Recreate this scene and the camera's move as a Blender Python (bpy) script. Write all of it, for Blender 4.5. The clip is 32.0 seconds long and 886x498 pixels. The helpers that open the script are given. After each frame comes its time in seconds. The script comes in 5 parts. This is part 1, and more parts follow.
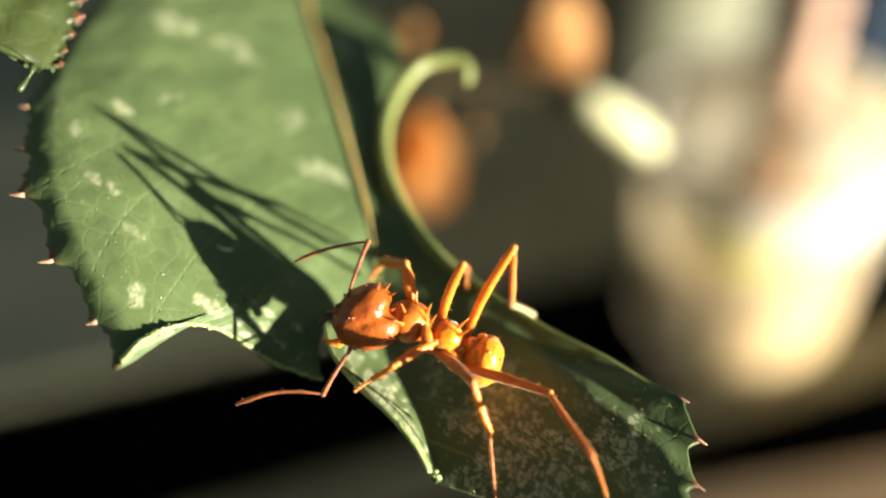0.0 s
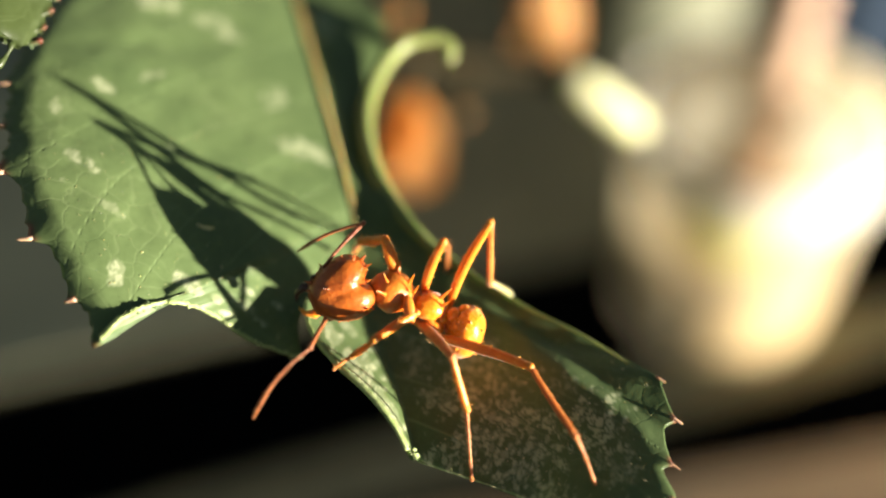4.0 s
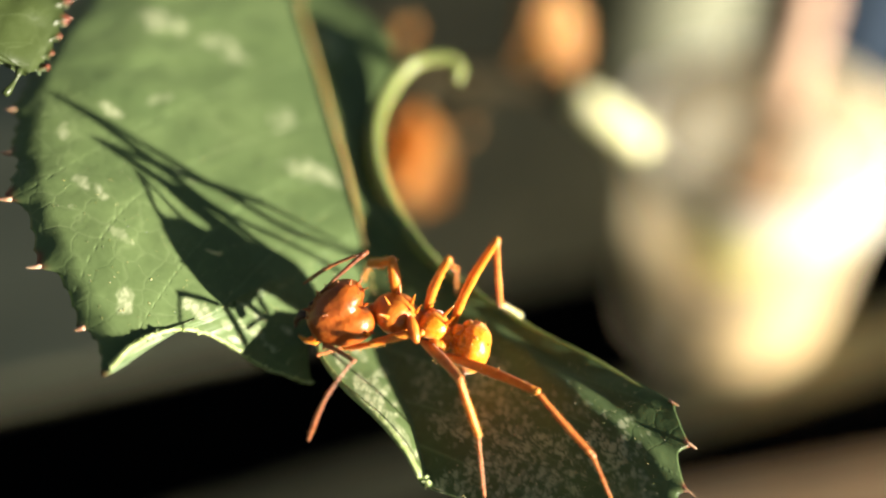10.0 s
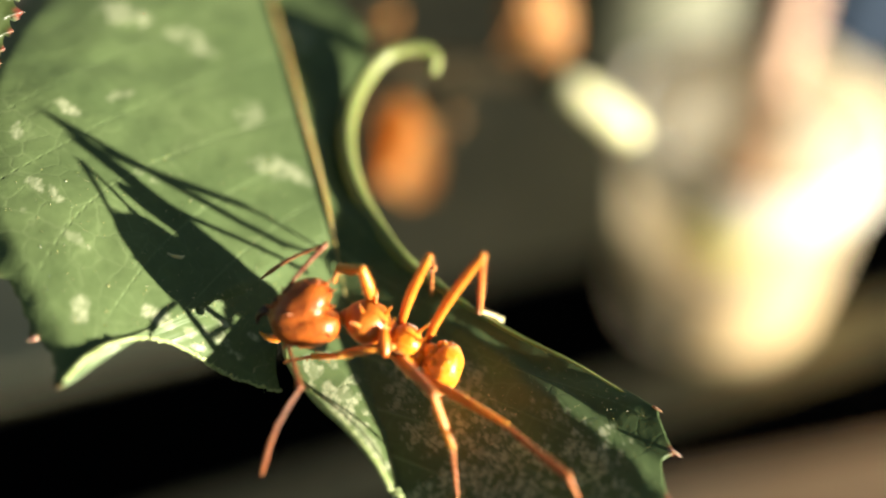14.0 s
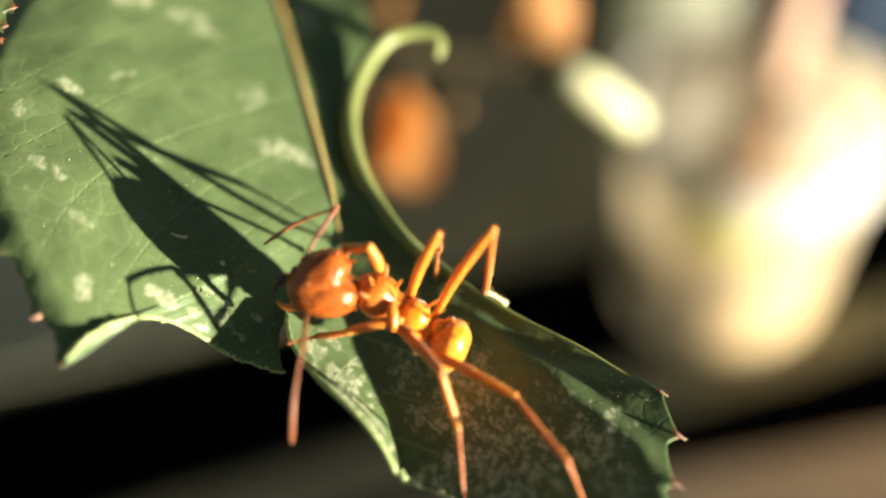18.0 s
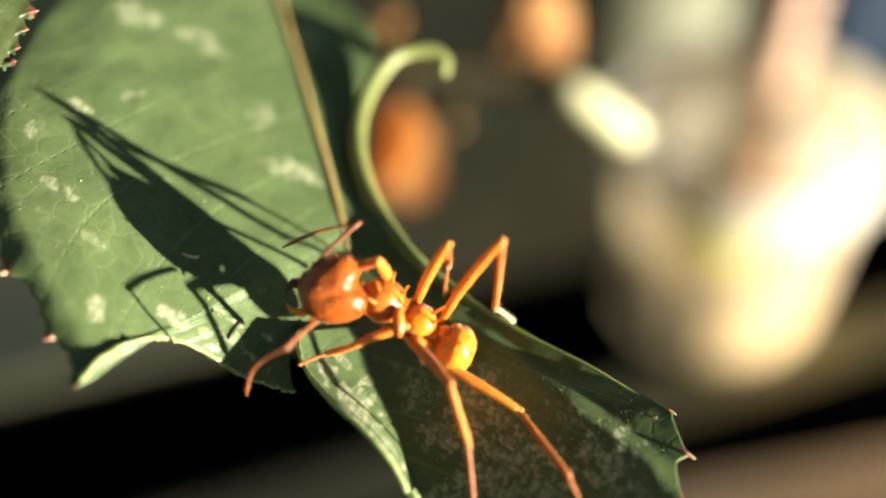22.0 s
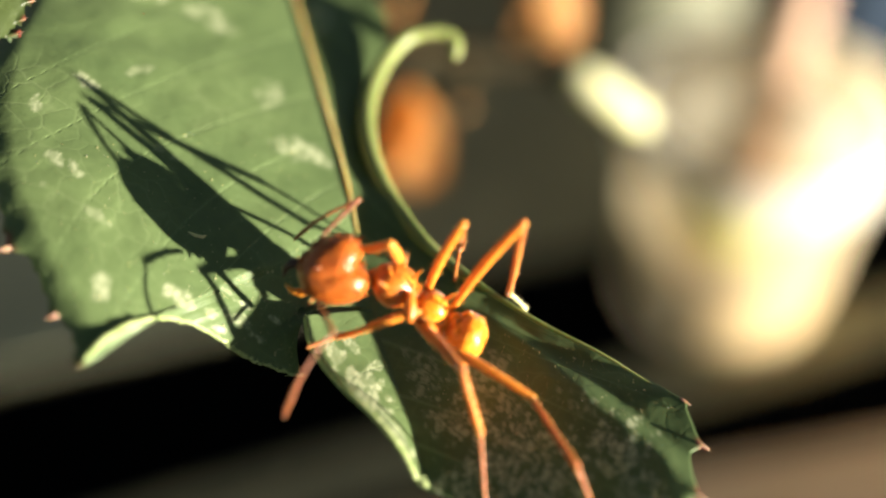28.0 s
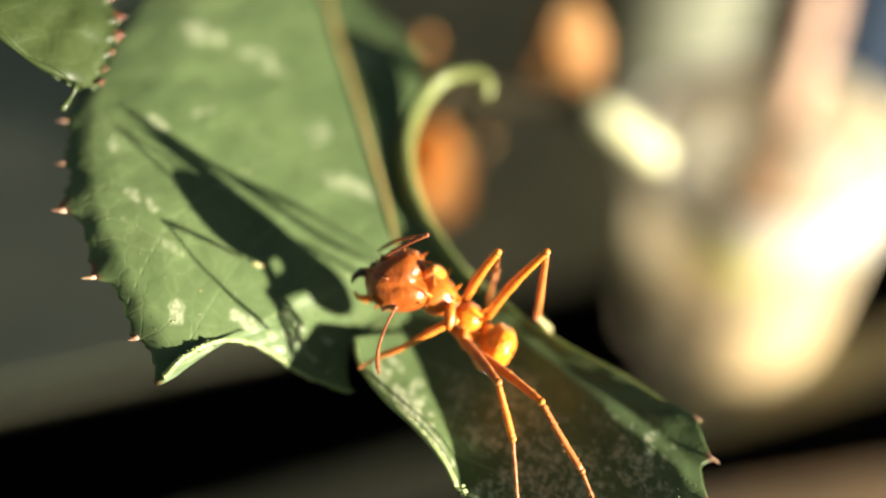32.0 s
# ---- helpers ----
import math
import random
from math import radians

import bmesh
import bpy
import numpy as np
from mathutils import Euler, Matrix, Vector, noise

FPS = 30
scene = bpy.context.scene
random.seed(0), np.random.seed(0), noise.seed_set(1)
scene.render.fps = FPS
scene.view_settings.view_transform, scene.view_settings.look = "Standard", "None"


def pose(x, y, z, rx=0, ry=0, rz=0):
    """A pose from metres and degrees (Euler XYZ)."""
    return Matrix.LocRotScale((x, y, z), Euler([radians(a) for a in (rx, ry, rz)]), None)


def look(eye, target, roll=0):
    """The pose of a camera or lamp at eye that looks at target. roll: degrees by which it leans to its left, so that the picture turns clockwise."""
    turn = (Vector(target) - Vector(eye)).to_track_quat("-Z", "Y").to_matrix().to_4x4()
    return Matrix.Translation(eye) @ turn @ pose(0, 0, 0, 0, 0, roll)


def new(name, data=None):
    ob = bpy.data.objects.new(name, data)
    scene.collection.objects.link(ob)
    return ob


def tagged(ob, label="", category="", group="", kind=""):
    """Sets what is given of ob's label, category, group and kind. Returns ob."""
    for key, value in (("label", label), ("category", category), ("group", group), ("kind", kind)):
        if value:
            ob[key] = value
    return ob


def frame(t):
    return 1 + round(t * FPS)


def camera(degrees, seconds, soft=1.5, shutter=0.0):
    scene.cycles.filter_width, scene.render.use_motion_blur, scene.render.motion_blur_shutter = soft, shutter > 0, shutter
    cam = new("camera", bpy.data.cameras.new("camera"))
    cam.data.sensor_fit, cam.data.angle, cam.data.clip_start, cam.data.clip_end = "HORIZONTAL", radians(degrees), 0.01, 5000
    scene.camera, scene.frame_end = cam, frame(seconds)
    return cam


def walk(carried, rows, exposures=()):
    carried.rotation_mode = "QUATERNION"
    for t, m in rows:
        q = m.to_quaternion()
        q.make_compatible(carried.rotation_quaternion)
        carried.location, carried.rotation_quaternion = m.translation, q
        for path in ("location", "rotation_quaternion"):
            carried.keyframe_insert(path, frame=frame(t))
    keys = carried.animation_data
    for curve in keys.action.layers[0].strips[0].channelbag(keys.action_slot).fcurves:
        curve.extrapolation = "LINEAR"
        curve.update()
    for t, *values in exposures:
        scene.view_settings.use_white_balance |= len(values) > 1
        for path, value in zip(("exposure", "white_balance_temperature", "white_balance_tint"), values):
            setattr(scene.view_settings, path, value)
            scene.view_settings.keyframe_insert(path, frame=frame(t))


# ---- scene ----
# ---- camera ----
cam = camera(45.0, 32.0, 2.2)
cam.data.dof.use_dof = True
cam.data.dof.focus_distance = 0.0353
cam.data.dof.aperture_fstop = 17.5
CAMERA_ROWS = [
    (0, 0.00035, 0.00023, 0.27293, 44.280, 0.777, 0.281),
    (0.5, 0.00062, 0.00085, 0.27213, 43.434, 0.366, 0.094),
    (1, 0.00085, 0.00085, 0.27196, 43.436, 0.167, -0.288),
    (1.5, 0.00060, 0.00039, 0.27203, 43.341, 0.008, -0.474),
    (2, 0.00046, -0.00017, 0.27238, 43.190, 0.046, -0.249),
    (2.5, 0.00029, -0.00027, 0.27225, 43.128, -0.114, -0.168),
    (3, 0.00015, -0.00039, 0.27248, 42.829, -0.133, 0.055),
    (3.5, 0.00015, -0.00017, 0.27253, 43.217, -0.019, 0.023),
    (5.5, 0.00024, -0.00013, 0.27272, 43.832, 0.064, -0.346),
    (6, 0.00016, -0.00011, 0.27269, 43.738, 0.018, -0.220),
    (6.5, 0.00018, -0.00017, 0.27263, 43.856, 0.235, -0.345),
    (7, 0.00004, -0.00020, 0.27251, 43.777, 0.102, -0.268),
    (7.5, -0.00014, -0.00053, 0.27296, 43.799, 0.048, -0.006),
    (8, -0.00013, -0.00036, 0.27282, 43.892, 0.259, 0.163),
    (8.5, -0.00005, -0.00020, 0.27266, 43.909, 0.071, -0.006),
    (9, 0.00000, 0.00000, 0.27250, 44.000, -0.000, 0.000),
    (9.5, -0.00002, -0.00007, 0.27278, 44.271, 0.135, -0.131),
    (10, -0.00005, 0.00019, 0.27253, 44.356, 0.309, -0.160),
    (10.5, 0.00007, 0.00037, 0.27235, 44.277, 0.346, -0.512),
    (11, 0.00010, 0.00053, 0.27209, 44.099, 0.165, -0.516),
    (11.5, 0.00004, 0.00046, 0.27215, 43.979, 0.009, -0.372),
    (12, 0.00021, 0.00072, 0.27205, 43.856, 0.222, -0.440),
    (12.5, 0.00022, 0.00078, 0.27214, 43.871, 0.346, -0.754),
    (13, 0.00023, 0.00095, 0.27218, 43.693, 0.357, -1.163),
    (13.5, 0.00034, 0.00116, 0.27202, 43.685, 0.358, -1.160),
    (14, 0.00041, 0.00138, 0.27173, 43.737, 0.471, -0.909),
    (14.5, 0.00042, 0.00136, 0.27165, 43.776, 0.425, -0.908),
    (16.5, 0.00029, 0.00101, 0.27184, 43.535, 0.653, -0.423),
    (17, 0.00027, 0.00144, 0.27151, 43.259, 0.426, -0.603),
    (17.5, 0.00030, 0.00144, 0.27144, 43.283, 0.306, -0.662),
    (18, 0.00034, 0.00132, 0.27144, 43.324, 0.340, -0.657),
    (18.5, 0.00035, 0.00120, 0.27174, 43.225, 0.299, -0.586),
    (19, 0.00038, 0.00101, 0.27191, 43.674, 0.431, -0.774),
    (19.5, 0.00034, 0.00090, 0.27198, 43.827, 0.413, -0.746),
    (20, 0.00033, 0.00098, 0.27194, 43.760, 0.386, -0.666),
    (20.5, 0.00046, 0.00111, 0.27187, 43.902, 0.518, -0.806),
    (21, 0.00041, 0.00124, 0.27178, 43.907, 0.401, -1.048),
    (21.5, 0.00035, 0.00152, 0.27146, 43.848, 0.267, -1.051),
    (22, 0.00001, 0.00136, 0.27168, 43.961, 0.173, -0.856),
    (22.5, -0.00006, 0.00145, 0.27164, 43.701, 0.242, -0.424),
    (23, -0.00012, 0.00154, 0.27161, 43.787, 0.001, -0.495),
    (23.5, -0.00023, 0.00148, 0.27151, 43.800, -0.030, -0.290),
    (24, -0.00013, 0.00157, 0.27141, 43.634, -0.032, -0.233),
    (24.5, -0.00000, 0.00174, 0.27122, 43.437, -0.020, -0.340),
    (25, 0.00004, 0.00173, 0.27123, 43.400, -0.056, -0.448),
    (25.5, 0.00007, 0.00182, 0.27110, 43.294, -0.031, -0.413),
    (27.5, -0.00002, 0.00179, 0.27131, 43.136, 0.293, -0.318),
    (28, 0.00005, 0.00183, 0.27139, 43.097, 0.133, -0.297),
    (28.5, -0.00009, 0.00178, 0.27135, 43.042, -0.142, -0.369),
    (29, -0.00024, 0.00168, 0.27109, 43.115, -0.456, 0.188),
    (29.5, -0.00039, 0.00114, 0.27151, 43.139, -0.351, 0.077),
    (30, -0.00064, 0.00080, 0.27178, 43.205, -0.252, 0.412),
    (30.5, -0.00081, 0.00072, 0.27195, 43.223, -0.126, 0.334),
    (31, -0.00088, 0.00065, 0.27207, 43.568, 0.074, 0.364),
    (31.5, -0.00121, 0.00040, 0.27253, 43.990, 0.111, 0.327),
    (32, -0.00175, -0.00022, 0.27358, 44.617, -0.205, 0.212),
]
walk(cam, [(t, pose(x, y, z, rx, ry, rz)) for t, x, y, z, rx, ry, rz in CAMERA_ROWS], [(0, 2.41), (32, 2.41)])

# ---- light ----
SUN_FROM = Vector((1.0, -0.497, 0.017)).normalized()
world = bpy.data.worlds.new("sky")
scene.world = world
world.use_nodes = True
sky = world.node_tree.nodes.new("ShaderNodeTexSky")
sky.sky_type, sky.sun_disc = "NISHITA", False
sky.ozone_density, sky.dust_density, sky.air_density = 0.3, 0.0, 0.5
sky.sun_elevation = math.asin(SUN_FROM.z)
sky.sun_rotation = math.atan2(SUN_FROM.x, SUN_FROM.y)
world.node_tree.links.new(sky.outputs[0], world.node_tree.nodes["Background"].inputs[0])
world.node_tree.nodes["Background"].inputs[1].default_value = 0.050
sun = new("sun", bpy.data.lights.new("sun", "SUN"))
sun.data.energy, sun.data.angle, sun.data.color = 5.0, radians(1.0), (1.0, 0.91, 0.76)
sun.matrix_world = look(SUN_FROM, (0, 0, 0))

# ---- the stage: millimetres right, up and away from the lens, tilted 46 degrees down ----
TILT = radians(46.0)
EYE_HEIGHT = 0.2725
PIVOT = (-2.0, 8.0, 48.0)


def spot(p):
    """A place of the stage in the world."""
    x, y, d = p
    return Vector((x, y * math.sin(TILT) + d * math.cos(TILT), y * math.cos(TILT) - d * math.sin(TILT))) * 0.001 + Vector((0, 0, EYE_HEIGHT))


HOME = spot(PIVOT)


def at(p):
    """A place of the stage in the leaf's own space, which starts at its pivot."""
    return spot(p) - HOME


# ---- mesh helpers ----
def spline(points, u):
    """A point of a smooth curve through the points, u from 0 to 1."""
    n = len(points) - 1
    k = min(int(u * n), n - 1)
    f = u * n - k
    p = [Vector(points[max(0, min(n, k + i))]) for i in (-1, 0, 1, 2)]
    return 0.5 * (2 * p[1] + (p[2] - p[0]) * f + (2 * p[0] - 5 * p[1] + 4 * p[2] - p[3]) * f * f + (3 * p[1] - p[0] - 3 * p[2] + p[3]) * f ** 3)


def mesh_of(name, bm, *materials, smooth=True):
    me = bpy.data.meshes.new(name)
    bmesh.ops.recalc_face_normals(bm, faces=bm.faces)
    bm.to_mesh(me)
    bm.free()
    for m in materials:
        me.materials.append(m)
    if smooth:
        for f in me.polygons:
            f.use_smooth = True
    return me


def part(name, bm, material, parent, label="", smooth=True):
    ob = new(name, mesh_of(name, bm, *(material if isinstance(material, tuple) else (material,)), smooth=smooth))
    ob.parent = parent
    return tagged(ob, label)


def thing(name, m, label, category, group="", kind=""):
    ob = new(name)
    ob.empty_display_size = 0.002
    ob.matrix_world = m
    return tagged(ob, label, category, group, kind)


def tube(bm, points, radii, sides=10, caps=True):
    """A round tube through points; radii one per point."""
    rings, side = [], None
    for i, p in enumerate(points):
        p = Vector(p)
        way = (Vector(points[min(i + 1, len(points) - 1)]) - Vector(points[max(i - 1, 0)])).normalized()
        if side is None:
            side = way.orthogonal().normalized()
        side = (side - way * side.dot(way)).normalized()
        up = way.cross(side)
        rings.append([bm.verts.new(p + (side * math.cos(a) + up * math.sin(a)) * radii[i]) for a in (2 * math.pi * k / sides for k in range(sides))])
    for a, b in zip(rings, rings[1:]):
        for k in range(sides):
            bm.faces.new((a[k], a[(k + 1) % sides], b[(k + 1) % sides], b[k]))
    if caps:
        bm.faces.new(rings[0][::-1])
        bm.faces.new(rings[-1])
    return rings


def blob(bm, centre, axes, radii, bumps=0.0, scale=1.0, seed=0, detail=3):
    """A rounded body: radii along the three axes, with soft bumps."""
    made = bmesh.ops.create_icosphere(bm, subdivisions=detail, radius=1.0)["verts"]
    for v in made:
        k = 1 + bumps * noise.noise(v.co * scale + Vector((seed, 0, 0)))
        v.co = Vector(centre) + sum((Vector(a) * (c * r * k) for a, c, r in zip(axes, v.co, radii)), Vector())
    return made


def cone(bm, base, tip, r, sides=6):
    """A thin spine, slightly swollen at its foot."""
    base, tip = Vector(base), Vector(tip)
    tube(bm, [base, base.lerp(tip, 0.3), base.lerp(tip, 0.75), tip], [r, r * 0.62, r * 0.28, r * 0.05], sides)


# ---- materials ----
def material(name, colour, rough=0.6, metal=0.0):
    m = bpy.data.materials.new(name)
    m.use_nodes = True
    b = m.node_tree.nodes["Principled BSDF"]
    b.inputs["Base Color"].default_value = (*colour, 1)
    b.inputs["Roughness"].default_value = rough
    b.inputs["Metallic"].default_value = metal
    return m, m.node_tree, b


def node(tree, kind, **inputs):
    n = tree.nodes.new(kind)
    for key, value in inputs.items():
        n.inputs[key.replace("_", " ")].default_value = value
    return n


def ramp(tree, source, stops):
    r = tree.nodes.new("ShaderNodeValToRGB")
    while len(r.color_ramp.elements) < len(stops):
        r.color_ramp.elements.new(0.5)
    for e, (at_, c) in zip(r.color_ramp.elements, stops):
        e.position, e.color = at_, (*c, 1)
    tree.links.new(source, r.inputs[0])
    return r.outputs[0]


def mix(tree, fac, a, b, mode="MIX"):
    n = tree.nodes.new("ShaderNodeMix")
    n.data_type, n.blend_type = "RGBA", mode
    for socket, v in ((n.inputs[0], fac), (n.inputs[6], a), (n.inputs[7], b)):
        if isinstance(v, (int, float)):
            socket.default_value = v
        elif isinstance(v, tuple):
            socket.default_value = (*v, 1)
        else:
            tree.links.new(v, socket)
    return n.outputs[2]


def calc(tree, op, a, b=0.0):
    n = tree.nodes.new("ShaderNodeMath")
    n.operation = op
    for socket, v in zip(n.inputs, (a, b)):
        if isinstance(v, (int, float)):
            socket.default_value = v
        else:
            tree.links.new(v, socket)
    return n.outputs[0]


def noise_of(tree, scale, detail=4.0, rough=0.55, coords="Object"):
    tc = tree.nodes.new("ShaderNodeTexCoord")
    n = node(tree, "ShaderNodeTexNoise", Scale=scale, Detail=detail, Roughness=rough)
    tree.links.new(tc.outputs[coords], n.inputs["Vector"])
    return n.outputs["Fac"]


def attribute(tree, name):
    a = tree.nodes.new("ShaderNodeAttribute")
    a.attribute_name = name
    return a.outputs["Fac"]


def bump(tree, bsdf, height, distance, strength=0.6):
    b = node(tree, "ShaderNodeBump", Strength=strength, Distance=distance)
    tree.links.new(height, b.inputs["Height"])
    tree.links.new(b.outputs[0], bsdf.inputs["Normal"])


def leaf_material(name, dark, light, rough, glow, netted=0.20):
    """Waxy leaf skin: mottled green, pale veins, chewed pale patches, red tooth tips."""
    m, tree, b = material(name, light, rough)
    coarse, fine = noise_of(tree, 260, 5), noise_of(tree, 2600, 4)
    base = mix(tree, ramp(tree, coarse, [(0.3, (0, 0, 0)), (0.72, (1, 1, 1))]), dark, light)
    base = mix(tree, calc(tree, "MULTIPLY", fine, 0.35), base, tuple(c * 1.7 for c in light))
    tc = tree.nodes.new("ShaderNodeTexCoord")
    net = node(tree, "ShaderNodeTexVoronoi", Scale=950.0)
    net.feature = "DISTANCE_TO_EDGE"
    warp = node(tree, "ShaderNodeTexNoise", Scale=900.0)
    tree.links.new(tc.outputs["Object"], warp.inputs["Vector"])
    shift = node(tree, "ShaderNodeVectorMath")
    shift.operation = "MULTIPLY_ADD"
    tree.links.new(warp.outputs["Color"], shift.inputs[0])
    shift.inputs[1].default_value = (0.0007,) * 3
    tree.links.new(tc.outputs["Object"], shift.inputs[2])
    tree.links.new(shift.outputs[0], net.inputs["Vector"])
    lines = ramp(tree, net.outputs["Distance"], [(0.0, (1, 1, 1)), (0.055, (0, 0, 0))])
    vein = attribute(tree, "vein")
    base = mix(tree, calc(tree, "MULTIPLY", lines, calc(tree, "MULTIPLY", ramp(tree, coarse, [(0.42, (0, 0, 0)), (0.66, (1, 1, 1))]), netted)), base, (0.24, 0.30, 0.14))
    base = mix(tree, calc(tree, "MULTIPLY", vein, 0.42), base, (0.24, 0.32, 0.14))
    base = mix(tree, attribute(tree, "chewed"), base, mix(tree, fine, (0.27, 0.32, 0.18), (0.50, 0.51, 0.33)))
    base = mix(tree, attribute(tree, "tip"), base, (0.22, 0.05, 0.035))
    tree.links.new(base, b.inputs["Base Color"])
    tree.links.new(calc(tree, "ADD", calc(tree, "MULTIPLY", fine, 0.3), rough - 0.12), b.inputs["Roughness"])
    b.inputs["Specular IOR Level"].default_value = 0.32
    high = calc(tree, "ADD", calc(tree, "MULTIPLY", vein, -0.5), calc(tree, "ADD", calc(tree, "MULTIPLY", lines, -0.10), calc(tree, "MULTIPLY", fine, 0.35)))
    bump(tree, b, high, 0.00006, 0.8)
    through_ = node(tree, "ShaderNodeBsdfTranslucent")
    tree.links.new(mix(tree, 1.0, base, (0.75, 1.0, 0.25), "MULTIPLY"), through_.inputs["Color"])
    both = node(tree, "ShaderNodeMixShader", Fac=glow)
    tree.links.new(b.outputs[0], both.inputs[1])
    tree.links.new(through_.outputs[0], both.inputs[2])
    tree.links.new(both.outputs[0], tree.nodes["Material Output"].inputs["Surface"])
    return m


def mottled(name, a, b_, scale, rough=0.6, relief=0.0, size=0.0003, subsurface=0.0, radius=0.0005, tint=(1, 0.5, 0.15), spec=0.5):
    """Two colours mingled at two scales, with a fine relief."""
    m, tree, b = material(name, a, rough)
    n1, n2 = noise_of(tree, scale, 5), noise_of(tree, scale * 7, 4)
    both = calc(tree, "ADD", calc(tree, "MULTIPLY", n1, 0.65), calc(tree, "MULTIPLY", n2, 0.35))
    tree.links.new(ramp(tree, both, [(0.36, a), (0.64, b_)]), b.inputs["Base Color"])
    tree.links.new(calc(tree, "ADD", calc(tree, "MULTIPLY", n2, 0.25), rough - 0.12), b.inputs["Roughness"])
    b.inputs["Specular IOR Level"].default_value = spec
    if relief:
        bump(tree, b, both, size, relief)
    if subsurface:
        b.inputs["Subsurface Weight"].default_value = subsurface
        b.inputs["Subsurface Radius"].default_value = tint
        b.inputs["Subsurface Scale"].default_value = radius
    return m


LEAF_TOP = leaf_material("waxy_leaf_top", (0.057, 0.089, 0.033), (0.106, 0.149, 0.057), 0.40, 0.22, 0.28)
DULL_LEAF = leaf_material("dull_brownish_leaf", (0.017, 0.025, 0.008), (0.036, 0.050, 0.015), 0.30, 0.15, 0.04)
LEAF_UNDER = leaf_material("matt_leaf_underside", (0.099, 0.149, 0.068), (0.136, 0.186, 0.093), 0.6, 0.5)
CUT = mottled("fresh_cut_leaf_flesh", (0.208, 0.286, 0.071), (0.369, 0.416, 0.178), 3000, 0.6, 0.8, 0.00006)
MIDRIB = mottled("yellowish_leaf_rib", (0.44, 0.31, 0.09), (0.56, 0.46, 0.20), 900, 0.5, 0.4, 0.00005, 0.2, 0.0004)
ROLL = mottled("pale_green_rolled_leaf", (0.115, 0.140, 0.036), (0.185, 0.205, 0.068), 500, 0.5, 0.4, 0.00008, 0.25, 0.0006, (0.6, 1, 0.2))
SHELL = mottled("amber_ant_cuticle", (0.40, 0.098, 0.009), (0.56, 0.175, 0.018), 1500, 0.34, 0.8, 0.00007, 0.35, 0.0005)
DARK_SHELL = mottled("rust_brown_ant_cuticle", (0.20, 0.040, 0.005), (0.40, 0.098, 0.010), 900, 0.34, 1.0, 0.00008, 0.3, 0.0004, spec=0.5)
GOLD = mottled("golden_ant_cuticle", (0.58, 0.155, 0.005), (0.70, 0.255, 0.013), 1500, 0.26, 0.8, 0.00008, 0.3, 0.0007, (1, 0.6, 0.15))
LIMB = mottled("orange_ant_leg", (0.50, 0.140, 0.008), (0.62, 0.230, 0.022), 2200, 0.42, 0.5, 0.00003, 0.4, 0.0005)
BROWN_LIMB = mottled("brown_ant_leg", (0.33, 0.085, 0.012), (0.46, 0.160, 0.030), 2200, 0.45, 0.5, 0.00003, 0.3, 0.0004)
for downy in (GOLD, LIMB, BROWN_LIMB):
    b = downy.node_tree.nodes["Principled BSDF"]
    b.inputs["Sheen Weight"].default_value, b.inputs["Sheen Roughness"].default_value = 0.12, 0.35
GOLD.node_tree.nodes["Principled BSDF"].inputs["Sheen Weight"].default_value = 0.4
FACE = mottled("dark_rust_ant_face", (0.10, 0.025, 0.012), (0.24, 0.07, 0.02), 1800, 0.4, 0.9, 0.00007, 0.2, 0.0003)
FEELER = mottled("brown_ant_feeler", (0.15, 0.045, 0.016), (0.30, 0.105, 0.035), 2200, 0.45, 0.5, 0.00003, 0.25, 0.0003)
BLACK = mottled("black_ant_jaw", (0.02, 0.008, 0.005), (0.06, 0.02, 0.01), 2000, 0.3)
PAD = mottled("pale_yellow_foot", (0.46, 0.38, 0.15), (0.58, 0.51, 0.26), 2000, 0.5, 0.3, 0.00003, 0.4, 0.0004)
CUP = mottled("milky_plastic", (0.60, 0.56, 0.47), (0.68, 0.64, 0.55), 40, 0.35, 0.15, 0.0004)
tree = CUP.node_tree
glow = node(tree, "ShaderNodeBsdfTranslucent", Color=(0.93, 0.86, 0.69, 1))
half = node(tree, "ShaderNodeMixShader", Fac=0.86)
tree.links.new(tree.nodes["Principled BSDF"].outputs[0], half.inputs[1])
tree.links.new(glow.outputs[0], half.inputs[2])
clear = node(tree, "ShaderNodeBsdfTransparent", Color=(1.0, 0.97, 0.90, 1))
most = node(tree, "ShaderNodeMixShader", Fac=0.52)
tree.links.new(half.outputs[0], most.inputs[1])
tree.links.new(clear.outputs[0], most.inputs[2])
tree.links.new(most.outputs[0], tree.nodes["Material Output"].inputs["Surface"])
SKIN = mottled("milky_plastic_inside", (0.78, 0.75, 0.66), (0.84, 0.81, 0.73), 40, 0.4)
tree = SKIN.node_tree
clear = node(tree, "ShaderNodeBsdfTransparent", Color=(0.98, 0.96, 0.90, 1))
half = node(tree, "ShaderNodeMixShader", Fac=0.72)
tree.links.new(tree.nodes["Principled BSDF"].outputs[0], half.inputs[1])
tree.links.new(clear.outputs[0], half.inputs[2])
tree.links.new(half.outputs[0], tree.nodes["Material Output"].inputs["Surface"])
WHITE = mottled("white_plastic", (0.78, 0.76, 0.70), (0.86, 0.84, 0.78), 40, 0.3)
tree = WHITE.node_tree
glow = node(tree, "ShaderNodeBsdfTranslucent", Color=(1.0, 0.96, 0.84, 1))
half = node(tree, "ShaderNodeMixShader", Fac=0.5)
tree.links.new(tree.nodes["Principled BSDF"].outputs[0], half.inputs[1])
tree.links.new(glow.outputs[0], half.inputs[2])
